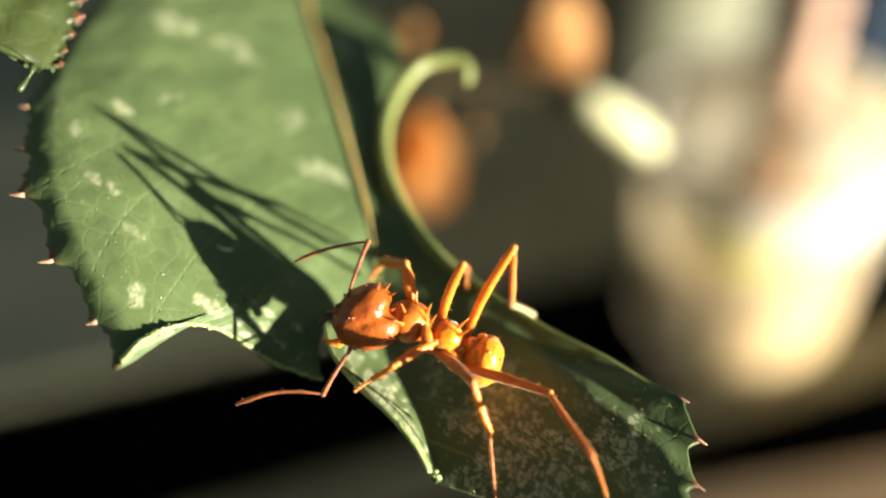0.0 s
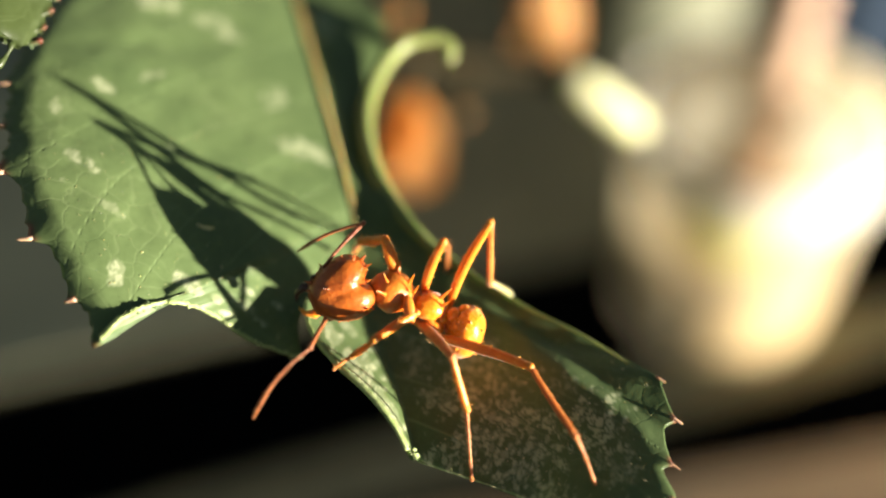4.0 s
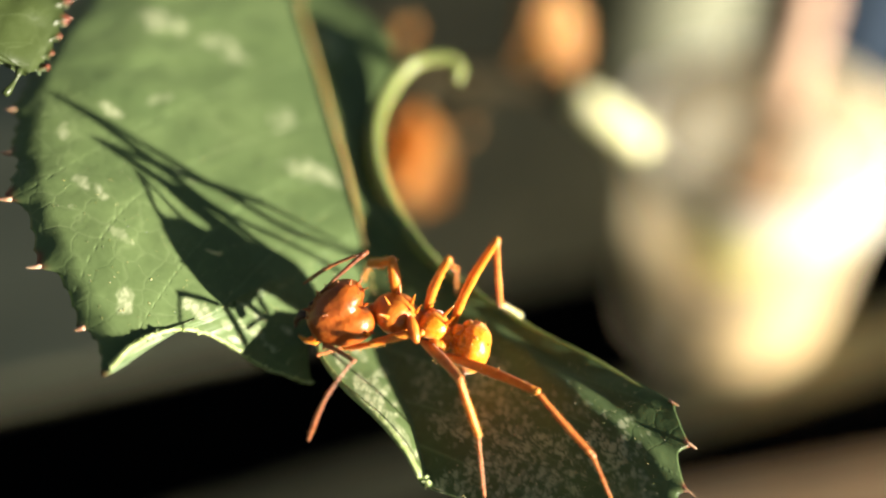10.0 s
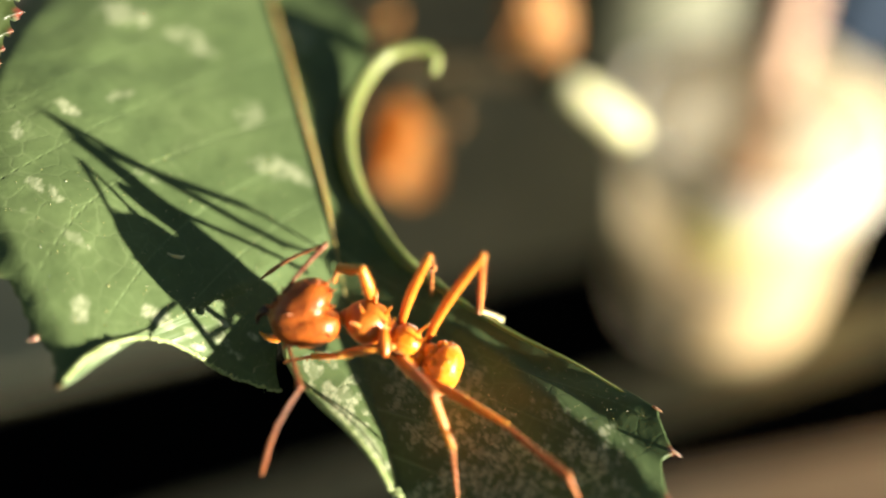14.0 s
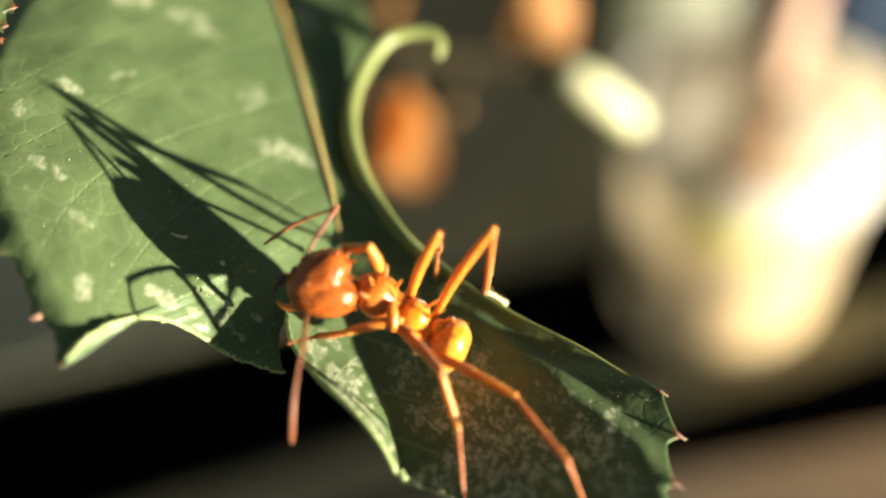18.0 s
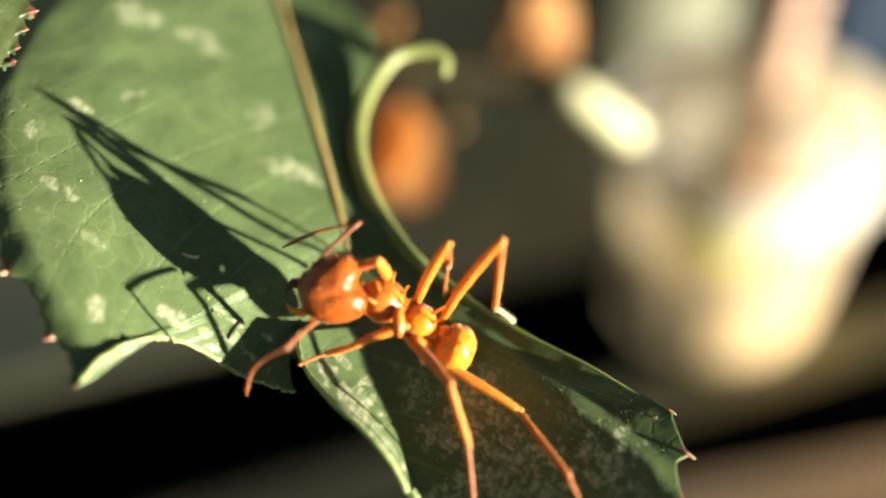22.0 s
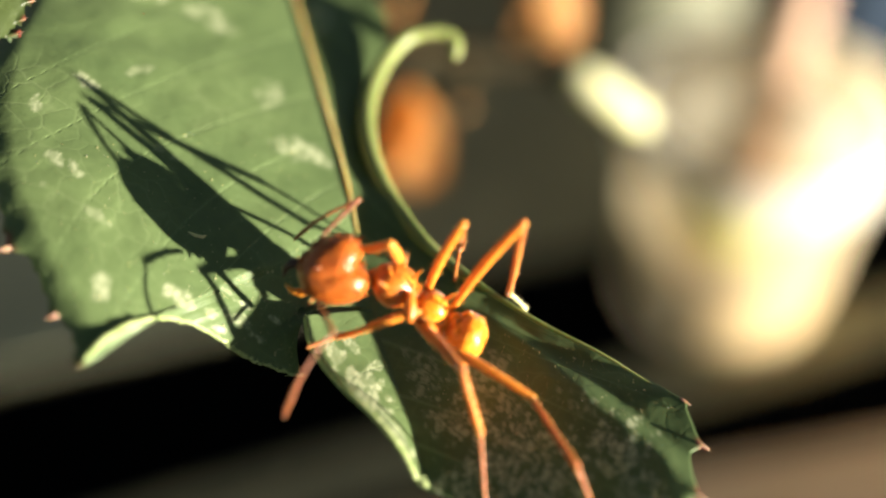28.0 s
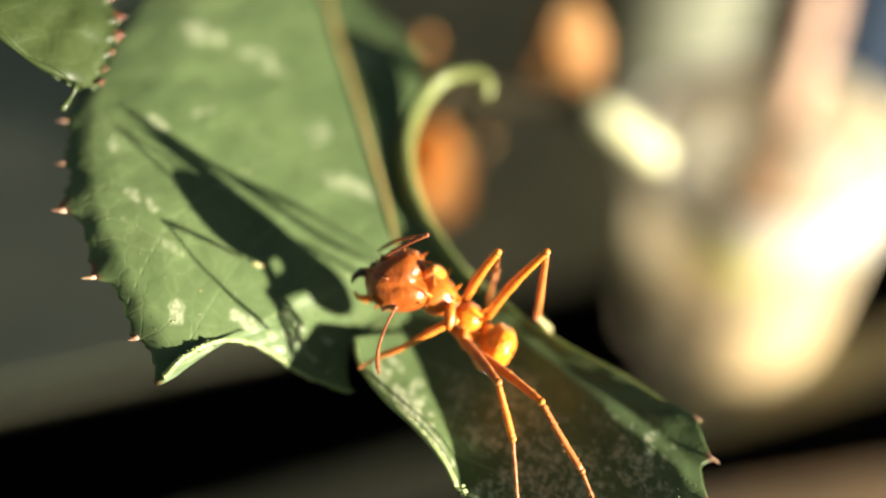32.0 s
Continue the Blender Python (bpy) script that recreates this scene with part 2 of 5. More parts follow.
tree.links.new(half.outputs[0], tree.nodes["Material Output"].inputs["Surface"])
YELLOW = mottled("yellowed_leaf", (0.80, 0.72, 0.20), (0.88, 0.83, 0.36), 150, 0.5, 0.3, 0.0004, 0.5, 0.004, (1, 0.9, 0.3))
SOIL = mottled("mossy_potting_soil", (0.42, 0.31, 0.16), (0.62, 0.49, 0.28), 120, 0.9, 1.0, 0.003)
FLOOR = mottled("grey_concrete", (0.112, 0.099, 0.052), (0.188, 0.164, 0.088), 14, 0.85, 0.5, 0.002)
# near-black without gloss: deep shade put into a colour
SHADE_BLACK = mottled("shade_black", (0.0012, 0.0012, 0.0012), (0.0025, 0.0025, 0.0025), 60, 0.95, 0.4, 0.0006, spec=0.0)
# paler than FLOOR: the brighter light on the left ground, as colour
LIT_FLOOR = mottled("lit_floor_grey", (0.17, 0.168, 0.108), (0.24, 0.237, 0.152), 25, 0.85, 0.5, 0.001)
WOOD = mottled("weathered_wood", (0.46, 0.30, 0.17), (0.60, 0.41, 0.25), 30, 0.75, 0.6, 0.0008)
PETAL = mottled("dried_orange_petal", (0.42, 0.20, 0.06), (0.54, 0.31, 0.12), 160, 0.7, 0.6, 0.0006, 0.3, 0.002)
tree = PETAL.node_tree
glow = node(tree, "ShaderNodeBsdfTranslucent", Color=(0.74, 0.43, 0.15, 1))
half = node(tree, "ShaderNodeMixShader", Fac=0.45)
tree.links.new(tree.nodes["Principled BSDF"].outputs[0], half.inputs[1])
tree.links.new(glow.outputs[0], half.inputs[2])
tree.links.new(half.outputs[0], tree.nodes["Material Output"].inputs["Surface"])
TWIG = mottled("dark_olive_stem", (0.014, 0.011, 0.005), (0.032, 0.024, 0.010), 200, 0.7, 0.5, 0.0005, spec=0.1)
BUD = mottled("pale_yellow_green_bud", (0.54, 0.53, 0.28), (0.64, 0.63, 0.40), 150, 0.45, 0.3, 0.0004, 0.4, 0.003, (0.9, 1, 0.5))
BARK = mottled("pinkish_brown_bark", (0.346, 0.216, 0.144), (0.446, 0.302, 0.216), 90, 0.7, 0.6, 0.001)
CREAM = mottled("cream_green_glaze", (0.115, 0.120, 0.080), (0.150, 0.155, 0.107), 20, 0.5, 0.2, 0.001)
BLUE = mottled("blue_plastic", (0.006, 0.017, 0.036), (0.009, 0.024, 0.048), 15, 0.5, 0.2, 0.001)

# ---- the ground ----
def slab(bm, corners, z0, z1):
    """An upright prism over corners (x, y)."""
    low = [bm.verts.new((x, y, z0)) for x, y in corners]
    high = [bm.verts.new((x, y, z1)) for x, y in corners]
    n = len(corners)
    bm.faces.new(low[::-1])
    bm.faces.new(high)
    for i in range(n):
        bm.faces.new((low[i], low[(i + 1) % n], high[(i + 1) % n], high[i]))


bm = bmesh.new()
slab(bm, [(-2000, -2000), (2000, -2000), (2000, 2000), (-2000, 2000)], -0.5, 0.0)
tagged(new("ground", mesh_of("ground", bm, FLOOR)), "weathered grey concrete floor reaching to the horizon", "floor", kind="structure")


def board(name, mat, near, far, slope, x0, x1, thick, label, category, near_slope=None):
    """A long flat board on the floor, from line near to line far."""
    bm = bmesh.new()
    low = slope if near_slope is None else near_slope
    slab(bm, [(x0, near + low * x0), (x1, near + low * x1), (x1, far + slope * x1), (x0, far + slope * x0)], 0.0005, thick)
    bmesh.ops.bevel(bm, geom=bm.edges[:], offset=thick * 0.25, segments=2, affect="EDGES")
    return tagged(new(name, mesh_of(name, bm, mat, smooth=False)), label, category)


# two added black strips: the first paints a dark gap, the second a shadow
board("gap_strip", SHADE_BLACK, 0.1855, 0.240, 0.300, -0.22, 0.9, 0.0008, "flat black strip put in for a dark gap across the concrete floor", "strip", 0.34)
board("shade_strip", SHADE_BLACK, 0.1535, 0.163, 0.34, -0.05, 0.9, 0.0008, "flat black strip put in for the shadow beside the wooden board", "mat", 0.189)
# added slab whose lighter colour stands in for light on the floor
board("lit_floor_slab", LIT_FLOOR, 0.243, 1.2, 0.300, -1.2, -0.045, 0.002, "added grey slab, coloured lighter for the lit left part of the floor", "slab")
board("wooden_board", WOOD, -0.05, 0.1525, 0.189, -0.05, 0.9, 0.003, "weathered tan wooden board lying on the floor", "board", 0.189)

# ---- the rose leaf ----
LEAF_ROWS = [
    (0, 0.272, 0.111, 0.175, -0.671, 0.081, 0.284),
    (0.5, 0.168, -0.143, 0.193, -0.404, -0.214, 0.003),
    (1, 0.202, -0.205, 0.152, -0.299, -0.950, -0.072),
    (1.5, 0.122, -0.099, 0.108, -0.730, -0.564, 0.191),
    (2, 0.093, 0.014, 0.004, -0.844, -0.567, -0.191),
    (2.5, 0.019, 0.046, 0.043, -0.991, -0.013, 0.204),
    (3, 0.031, 0.042, -0.048, -0.755, 0.166, -0.060),
    (3.5, 0.010, 0.031, -0.000, -0.268, -0.074, -0.017),
    (5.5, -0.039, 0.016, -0.042, -0.202, -0.276, -0.087),
    (6, -0.024, -0.011, -0.059, -0.255, -0.104, -0.194),
    (6.5, 0.034, 0.019, -0.009, -0.196, -0.712, -0.428),
    (7, -0.027, 0.020, -0.000, -0.394, -0.012, 0.168),
    (7.5, 0.056, 0.080, -0.127, -0.261, 0.154, -0.023),
    (8, 0.060, 0.062, -0.067, -0.046, -0.188, -0.192),
    (8.5, 0.004, 0.023, -0.055, -0.170, 0.096, 0.063),
    (9, 0.000, 0.000, 0.000, 0.000, -0.000, 0.000),
    (9.5, 0.027, 0.026, -0.069, 0.159, -0.186, -0.054),
    (10, 0.025, -0.001, 0.018, 0.308, -0.379, -0.007),
    (10.5, 0.030, -0.058, 0.027, 0.086, -0.618, -0.147),
    (11, -0.053, -0.086, 0.065, -0.055, -0.121, 0.120),
    (11.5, -0.035, -0.053, 0.046, 0.076, 0.097, -0.008),
    (12, -0.060, -0.079, 0.100, 0.596, -0.434, -0.320),
    (12.5, -0.007, -0.103, 0.059, 0.554, -0.723, -0.443),
    (13, 0.018, -0.184, -0.017, 0.366, -0.696, -0.410),
    (13.5, -0.021, -0.211, 0.024, 0.418, -0.728, -0.487),
    (14, -0.149, -0.227, 0.100, 0.353, -0.442, -0.171),
    (14.5, -0.108, -0.189, 0.157, 0.484, -0.635, -0.292),
    (16.5, -0.114, -0.123, 0.064, 0.116, -0.294, -0.227),
    (17, -0.101, -0.252, 0.104, 0.033, -0.033, -0.166),
    (17.5, -0.106, -0.233, 0.144, 0.102, -0.016, -0.120),
    (18, -0.159, -0.189, 0.157, 0.139, 0.037, 0.067),
    (18.5, -0.138, -0.193, 0.058, 0.342, -0.000, -0.280),
    (19, -0.037, -0.101, 0.110, 0.724, -0.847, -0.649),
    (19.5, -0.105, -0.098, 0.050, 0.321, -0.402, -0.347),
    (20, -0.081, -0.113, 0.069, 0.561, -0.534, -0.640),
    (20.5, -0.155, -0.124, 0.086, 0.629, -0.705, -0.584),
    (21, -0.113, -0.153, 0.101, 0.682, -0.754, -0.621),
    (21.5, -0.120, -0.216, 0.173, 0.529, -0.434, -0.227),
    (22, -0.016, -0.179, 0.115, 0.443, -0.025, 0.110),
    (22.5, -0.046, -0.204, 0.102, 0.508, 0.227, 0.137),
    (23, 0.040, -0.212, 0.135, 0.607, 0.185, 0.077),
    (23.5, 0.016, -0.200, 0.133, 0.163, 0.624, 0.397),
    (24, -0.006, -0.212, 0.157, 0.198, 0.563, 0.314),
    (24.5, -0.000, -0.228, 0.231, 0.438, 0.251, 0.168),
    (25, -0.006, -0.233, 0.208, 0.203, 0.380, 0.248),
    (25.5, -0.042, -0.244, 0.239, 0.067, 0.597, 0.414),
    (27.5, 0.121, -0.207, 0.249, -0.035, 0.590, 0.233),
    (28, 0.138, -0.196, 0.263, -0.000, 0.902, 0.235),
    (28.5, 0.113, -0.241, 0.221, -0.086, 0.933, 0.252),
    (29, 0.015, -0.197, 0.317, -0.034, 1.297, 0.312),
    (29.5, 0.012, -0.104, 0.207, 0.015, 1.095, 0.441),
    (30, -0.027, -0.048, 0.132, -0.050, 1.243, 0.436),
    (30.5, -0.022, -0.038, 0.118, 0.251, 0.850, 0.214),
    (31, -0.145, 0.027, 0.160, 0.515, 0.448, 0.065),
    (31.5, -0.216, 0.129, 0.109, 0.782, 0.292, -0.085),
    (32, -0.365, 0.400, -0.031, 1.557, 0.653, 0.170),
]


def leaf_poses():
    """Seconds and pose of the leaf, which sways a little about its stalk."""
    return [(t, Matrix.Translation(HOME) @ pose(x / 1000, y / 1000, z / 1000, rx, ry, rz)) for t, x, y, z, rx, ry, rz in LEAF_ROWS]


RIB_LINE = [(-7.81, 15.43, 53.00), (-6.71, 11.56, 49.60), (-5.55, 8.20, 46.90), (-4.55, 5.18, 44.40), (-3.89, 3.19, 42.80), (-3.44, 1.67, 41.70), (-3.12, 0.24, 41.00), (-2.82, -1.05, 40.40), (-2.56, -2.18, 39.70),
            (-2.00, -3.62, 38.30), (-1.55, -4.70, 37.20), (-1.19, -5.54, 36.30), (-0.86, -6.55, 35.50), (-0.67, -7.34, 35.00)]
MARGIN = [(-11.75, 14.01, 49.00), (-14.12, 11.91, 45.00), (-14.78, 9.45, 41.50), (-14.92, 7.21, 38.90), (-14.70, 5.39, 37.00), (-14.18, 3.77, 35.50), (-13.63, 2.20, 34.40), (-12.32, 0.11, 33.50), (-11.08, -1.82, 33.10), (-10.41, -3.16, 33.00)]
CUT_LINE = [(-10.41, -3.16, 33.00), (-9.87, -2.54, 33.40), (-9.05, -2.12, 34.30), (-8.19, -2.22, 35.30), (-7.30, -2.74, 36.00), (-6.44, -3.45, 36.50), (-5.53, -3.88, 36.90), (-4.70, -4.19, 37.20)]
STRIP_LINE = [(-4.58, -2.20, 37.40), (-4.32, -3.07, 36.50), (-3.46, -4.02, 35.60), (-2.29, -4.96, 34.90), (-1.35, -5.99, 34.50), (-0.69, -7.20, 34.50)]
RIGHT_LINE = [(-6.81, 15.12, 52.90), (-4.97, 12.72, 51.10), (-2.43, 9.87, 49.05), (-2.84, 6.14, 46.30), (-2.63, 3.53, 44.25), (-1.67, 1.67, 41.80), (-0.40, -0.09, 40.60), (2.50, -2.14, 39.00), (6.06, -4.00, 37.70), (7.54, -4.88, 36.40), (7.64, -6.09, 35.60), (7.23, -7.28, 34.55), (7.22, -8.25, 33.65), (5.51, -9.05, 33.00)]
CORNER = 0.66
MM_ = 0.001
# chewed pale marks: x, y, half length, half width, turn, strength
MARKS_LEFT = [(-9.60, -1.46, .35, .13, -30, .9), (-8.96, -1.90, .30, .14, -35, .9), (-7.50, -1.67, .34, .12, -35, .9), (-7.06, -2.00, .26, .12, -35, .9), (-7.90, -2.83, .32, .12, -30, .9), (-6.60, -3.15, .30, .13, -30, .9), (-6.00, -2.50, .26, .12, -35, .9),
              (-12.51, 5.77, .50, .17, -35, 1), (-14.29, 4.92, .20, .40, 0, .8), (-13.29, 2.92, .80, .19, -32, .9), (-12.24, 1.18, .5, .15, -35, .7), (-10.48, 9.00, .9, .35, -20, .9),
              (-8.16, 7.95, .95, .32, -25, .7), (-5.05, 3.34, 1.05, .34, -25, .95), (-6.11, 5.30, .45, .5, -60, .5), (-12.09, -1.25, .35, .5, 20, .8), (-9.81, 3.30, .45, .18, -35, .6),
              (-9.28, -1.71, .7, .24, -28, .8), (-7.27, -2.51, .55, .24, -35, .85), (-14.03, 2.24, .12, .12, 0, .9), (-10.65, 6.15, .5, .14, 10, .45), (-8.22, -2.26, .35, .15, -35, .8)]
MARKS_STRIP = [(-3.80, -3.90, .50, .30, -48, .9), (-3.00, -5.05, .60, .26, -47, .9), (-2.20, -5.85, .50, .26, -48, .9), (-1.50, -6.90, .50, .20, -52, .9), (-3.45, -3.20, .40, .20, -40, .8), (-2.60, -4.70, .50, .30, -45, .9), (-3.36, -4.42, .75, .30, -48, 1), (-2.45, -4.12, .28, .18, -20, .9), (-2.58, -5.37, .75, .27, -47, 1), (-3.97, -3.49, .35, .22, -60, .9), (-1.69, -6.49, .5, .18, -52, 1), (-3.13, -3.53, .3, .16, -30, .7), (-1.99, -5.26, .25, .14, -30, .8), (-2.83, -4.67, .3, .14, 10, .9)]
MARKS_RIGHT = [(-4.45, 8.00, .5, .5, -30, .9), (-2.00, 8.75, .5, .4, -30, .8), (1.39, -4.52, 1.3, .9, -30, .7), (2.03, -7.59, 1.7, 1.3, -30, 1), (3.72, -7.59, 1.3, 1.3, -50, 1), (6.04, -6.85, 1.2, 1.0, -40, .95), (0.66, -6.21, 1.2, .9, -30, .9),
               (4.56, -5.47, .9, .6, -30, .45), (3.72, -9.28, 1.8, .9, -20, 1), (6.68, -8.64, .9, .9, -30, .8), (-0.82, -4.42, 1.0, .6, -60, .7), (2.45, -5.90, 1.2, .8, -30, .7), (0.34, -8.43, .8, 1.0, 20, .9)]


def smooth(x, a, b):
    f = min(1.0, max(0.0, (x - a) / (b - a)))
    return f * f * (3 - 2 * f)


def mark(marks, p, speckle):
    """How far a place is chewed, 0 to 1."""
    x, y = p[0] * 40 / p[2], p[1] * 40 / p[2]
    rough = noise.fractal(Vector((x * 2.6, y * 2.6, 1.7)), 0.9, 2.2, 4)
    most = 0.0
    for cx, cy, a, b, turn, k in marks:
        dx, dy = x - cx, y - cy
        c, s = math.cos(radians(turn)), math.sin(radians(turn))
        q = ((dx * c + dy * s) / a) ** 2 + ((dy * c - dx * s) / b) ** 2
        if q > 6:
            continue
        f = min(1.0, max(0.0, (1.15 - q + rough * 1.5) * 1.6))
        if speckle:
            near, where = noise.voronoi(Vector((x * 4.4 + 0.5 * rough, y * 3.4 + 0.4 * rough, 5.0)))
            f *= 1 - speckle * (1 - smooth(near[1] - near[0], 0.05, 0.18) * smooth(noise.noise(where[0] * 1.3), -0.35, 0.05))
        most = max(most, f * k)
    return most


def lamina(name, place, nu, nv, marks, veins, tips, parent, label, speckle=0.0, thick=0.17, cut_from=2.0, skin=None):
    """A blade of leaf as a closed sheet; place(u, v) gives its places, veins(u, v) and tips(u, v) its paint."""
    grid = [[place(i / nu, j / nv) for j in range(nv + 1)] for i in range(nu + 1)]
    flat = [p for row in grid for p in row]
    top = [at(p) for p in flat]
    w = nv + 1
    normals = []
    for i in range(nu + 1):
        for j in range(w):
            a = top[min(i + 1, nu) * w + j] - top[max(i - 1, 0) * w + j]
            b = top[i * w + min(j + 1, nv)] - top[i * w + max(j - 1, 0)]
            n = a.cross(b)
            if n.length < 1e-12:
                n = Vector((0, -1, 1))
            n.normalize()
            normals.append(n if n.dot(Vector((0, -math.cos(TILT), math.sin(TILT)))) > 0 else -n)
    under = [p - n * (thick * 0.001) for p, n in zip(top, normals)]
    faces, kinds = [], []
    m = len(top)
    for i in range(nu):
        for j in range(nv):
            a, b, c, d = i * w + j, i * w + j + 1, (i + 1) * w + j + 1, (i + 1) * w + j
            faces.append((a, b, c, d)), kinds.append(0)
            faces.append((a + m, d + m, c + m, b + m)), kinds.append(1)
    rim = [i * w + nv for i in range(nu + 1)]
    for line in (rim, [nu * w + j for j in range(w)], [j for j in range(w)], [i * w for i in range(nu + 1)]):
        for a, b in zip(line, line[1:]):
            faces.append((a, a + m, b + m, b)), kinds.append(2 if a // w >= cut_from * nu and a % w > nv * 0.5 else 0)
    me = bpy.data.meshes.new(name)
    me.from_pydata([tuple(p) for p in top + under], [], faces)
    for mat in (skin or LEAF_TOP, LEAF_UNDER, CUT):
        me.materials.append(mat)
    me.polygons.foreach_set("material_index", kinds)
    me.polygons.foreach_set("use_smooth", [True] * len(faces))
    uv = [(i / nu, j / nv) for i in range(nu + 1) for j in range(w)]
    for key, values in (("vein", [veins(u, v) for u, v in uv]), ("chewed", [mark(marks, p, speckle) for p in flat]), ("tip", [tips(u, v) for u, v in uv])):
        me.attributes.new(key, "FLOAT", "POINT").data.foreach_set("value", values + values)
    me.validate()
    me.update()
    ob = new(name, me)
    ob.parent = parent
    return tagged(ob, label)


def bezier(a, c, b, r):
    return a * (1 - r) ** 2 + c * (2 * r * (1 - r)) + b * r * r


def tooth(k):
    """A saw tooth's height, 0 to 1, for k teeth along a margin."""
    f = k % 1.0
    size = 0.55 + 0.45 * math.sin(int(k) * 2.4) ** 2
    return size * (f / 0.78 if f < 0.78 else (1 - f) / 0.22) ** 1.8


def side_veins(u, v, count, lean, stout=1.0):
    """Side veins that leave the rib and bend towards the tip."""
    k = (u - lean * v * (0.6 + 0.4 * v)) * count
    near = abs(k - round(k)) / count
    width = 0.0016 * stout * (1.25 - v)
    return math.exp(-(near / width) ** 2) * (1 - 0.4 * v) if v > 0.02 else 1.0


def ripple(p, size):
    """Quilting of the blade between its veins, in millimetres."""
    return size * noise.fractal(Vector((p[0] * 0.55, p[1] * 0.55, p[2] * 0.3)), 1.0, 2.0, 2)


def blade_form():
    """One smooth dished surface for the sunlit half: its depth by direction of sight."""
    known = [Vector(p) for p in RIB_LINE[:9] + MARGIN + CUT_LINE + MARGIN[3:]]
    rows = np.array([[1, p.x / p.z, p.y / p.z, (p.x / p.z) ** 2, p.x * p.y / p.z ** 2, (p.y / p.z) ** 2] for p in known])
    return np.linalg.lstsq(rows, np.array([p.z for p in known]), rcond=None)[0]


FORM = [float(c) for c in blade_form()]
BEND = Vector((-5.58, -1.43, 38.00)) / 38.0


def blade_depth(x, y):
    return FORM[0] + FORM[1] * x + FORM[2] * y + FORM[3] * x * x + FORM[4] * x * y + FORM[5] * y * y


def on_blade(p, over=0.0):
    """The place on the sunlit half that shows in the direction of p."""
    x, y = p[0] / p[2], p[1] / p[2]
    d = blade_depth(x, y) - over
    return Vector((x * d, y * d, d))


def left_blade(u, v):
    inner = spline(RIB_LINE[:9], u)
    spur = 0.0
    if u < CORNER:
        outer = spline(MARGIN, u / CORNER)
        spur = tooth(u / CORNER * 9 + 0.78) * smooth(v, 0.92, 1.0) + 0.28 * tooth(u / CORNER * 31 + 0.4) * smooth(v, 0.97, 1.0)
    else:
        k = (u - CORNER) / (1 - CORNER)
        outer = spline(CUT_LINE, k) + Vector((0, 0.10 * noise.noise(Vector((k * 60, 3, 0))) + 0.05 * noise.noise(Vector((k * 170, 9, 0))), 0)) * smooth(k, 0.05, 0.2)
    a, b = inner / inner.z, outer / outer.z
    bend = ((a + b) / 2).lerp(BEND, smooth(u, 0.80, 1.0))
    q = bezier(a, bend, b, v)
    d = blade_depth(q.x, q.y) + (inner.z - blade_depth(a.x, a.y)) * (1 - v) ** 3
    d += v * (0.2 + 0.9 * smooth(u, 0.15, 0.5)) * (1 - 0.6 * smooth(u, 0.85, 1.0))
    d += 0.7 * max(0.0, (v - 0.62) / 0.38) ** 2 * (1 - smooth(u, CORNER - 0.06, CORNER + 0.1))
    d -= 1.3 * v ** 3 * math.exp(-((u - CORNER) / 0.17) ** 2)
    d += 0.36 * max(0.0, (v - 0.92) / 0.08) ** 1.8 * (1 - smooth(u, CORNER - 0.06, CORNER))
    p = q * d + (b - a).normalized() * (0.55 * spur)
    return p + Vector((0, 0, ripple(p, 0.11) * min(1, v * 4)))


def strip_blade(u, v):
    inner = spline(RIB_LINE[8:], u)
    outer = spline(STRIP_LINE, u) + Vector((0.025 * noise.noise(Vector((u * 80, 7, 0))), 0, 0))
    p = bezier(inner, (inner + outer) / 2 + Vector((0, 0, 0.1)), outer, v)
    return p + Vector((0, 0, ripple(p, 0.2) * min(1, v * 4)))


def right_blade(u, v):
    inner, outer = spline(RIB_LINE, u), spline(RIGHT_LINE, u)
    extra = Vector()
    if u > 0.66:
        extra = (outer - inner).normalized() * (0.42 * tooth(u * 13 + 0.78) * smooth(u, 0.66, 0.72) * smooth(v, 0.93, 1.0))
    p = bezier(inner, (inner + outer) / 2 + Vector((0, 0, 0.15)), outer, v) + extra
    c = 0.67 + 0.33 * smooth(u, 0.67, 0.85)
    fold = smooth(u, 0.54, 0.62) * smooth(v, 0.45, c - 0.04) * (1 - smooth(v, c - 0.04, c + 0.09))
    return p + Vector((0, 0, ripple(p, 0.09) * min(1, v * 4) - 0.42 * fold))


def no_tip(u, v):
    return 0.0


leaf = thing("rose_leaf", Matrix.Translation(HOME), "folded green rose leaf with pale chewed marks and cut edge", "leaf")
lamina("left_blade", left_blade, 330, 120, MARKS_LEFT, lambda u, v: side_veins(u, v, 9, 0.22) * (1 - smooth(u, 0.72, 0.8)),
       lambda u, v: smooth(v, 0.978, 0.997) * smooth(tooth(u / CORNER * 9 + 0.78), 0.4, 0.7) if u < CORNER else 0.0, leaf, "sunlit half of the blade with red-tipped teeth", 0.6, cut_from=CORNER)
lamina("cut_strip", strip_blade, 110, 50, MARKS_STRIP, lambda u, v: side_veins(u, max(v, 0.021), 4, 0.2), no_tip, leaf, "sunlit strip left beside the cut, speckled pale yellow", 0.7, cut_from=-1)
lamina("right_blade", right_blade, 260, 150, MARKS_RIGHT, lambda u, v: side_veins(u, v if u < 0.55 else max(v, 0.021), 9, 0.16, 2.2),
       lambda u, v: smooth(v, 0.982, 0.998) * smooth(tooth(u * 13 + 0.78), 0.5, 0.8) if u > 0.7 else 0.0, leaf, "shaded half of the blade, mottled dark green", 1.0)
bm = bmesh.new()
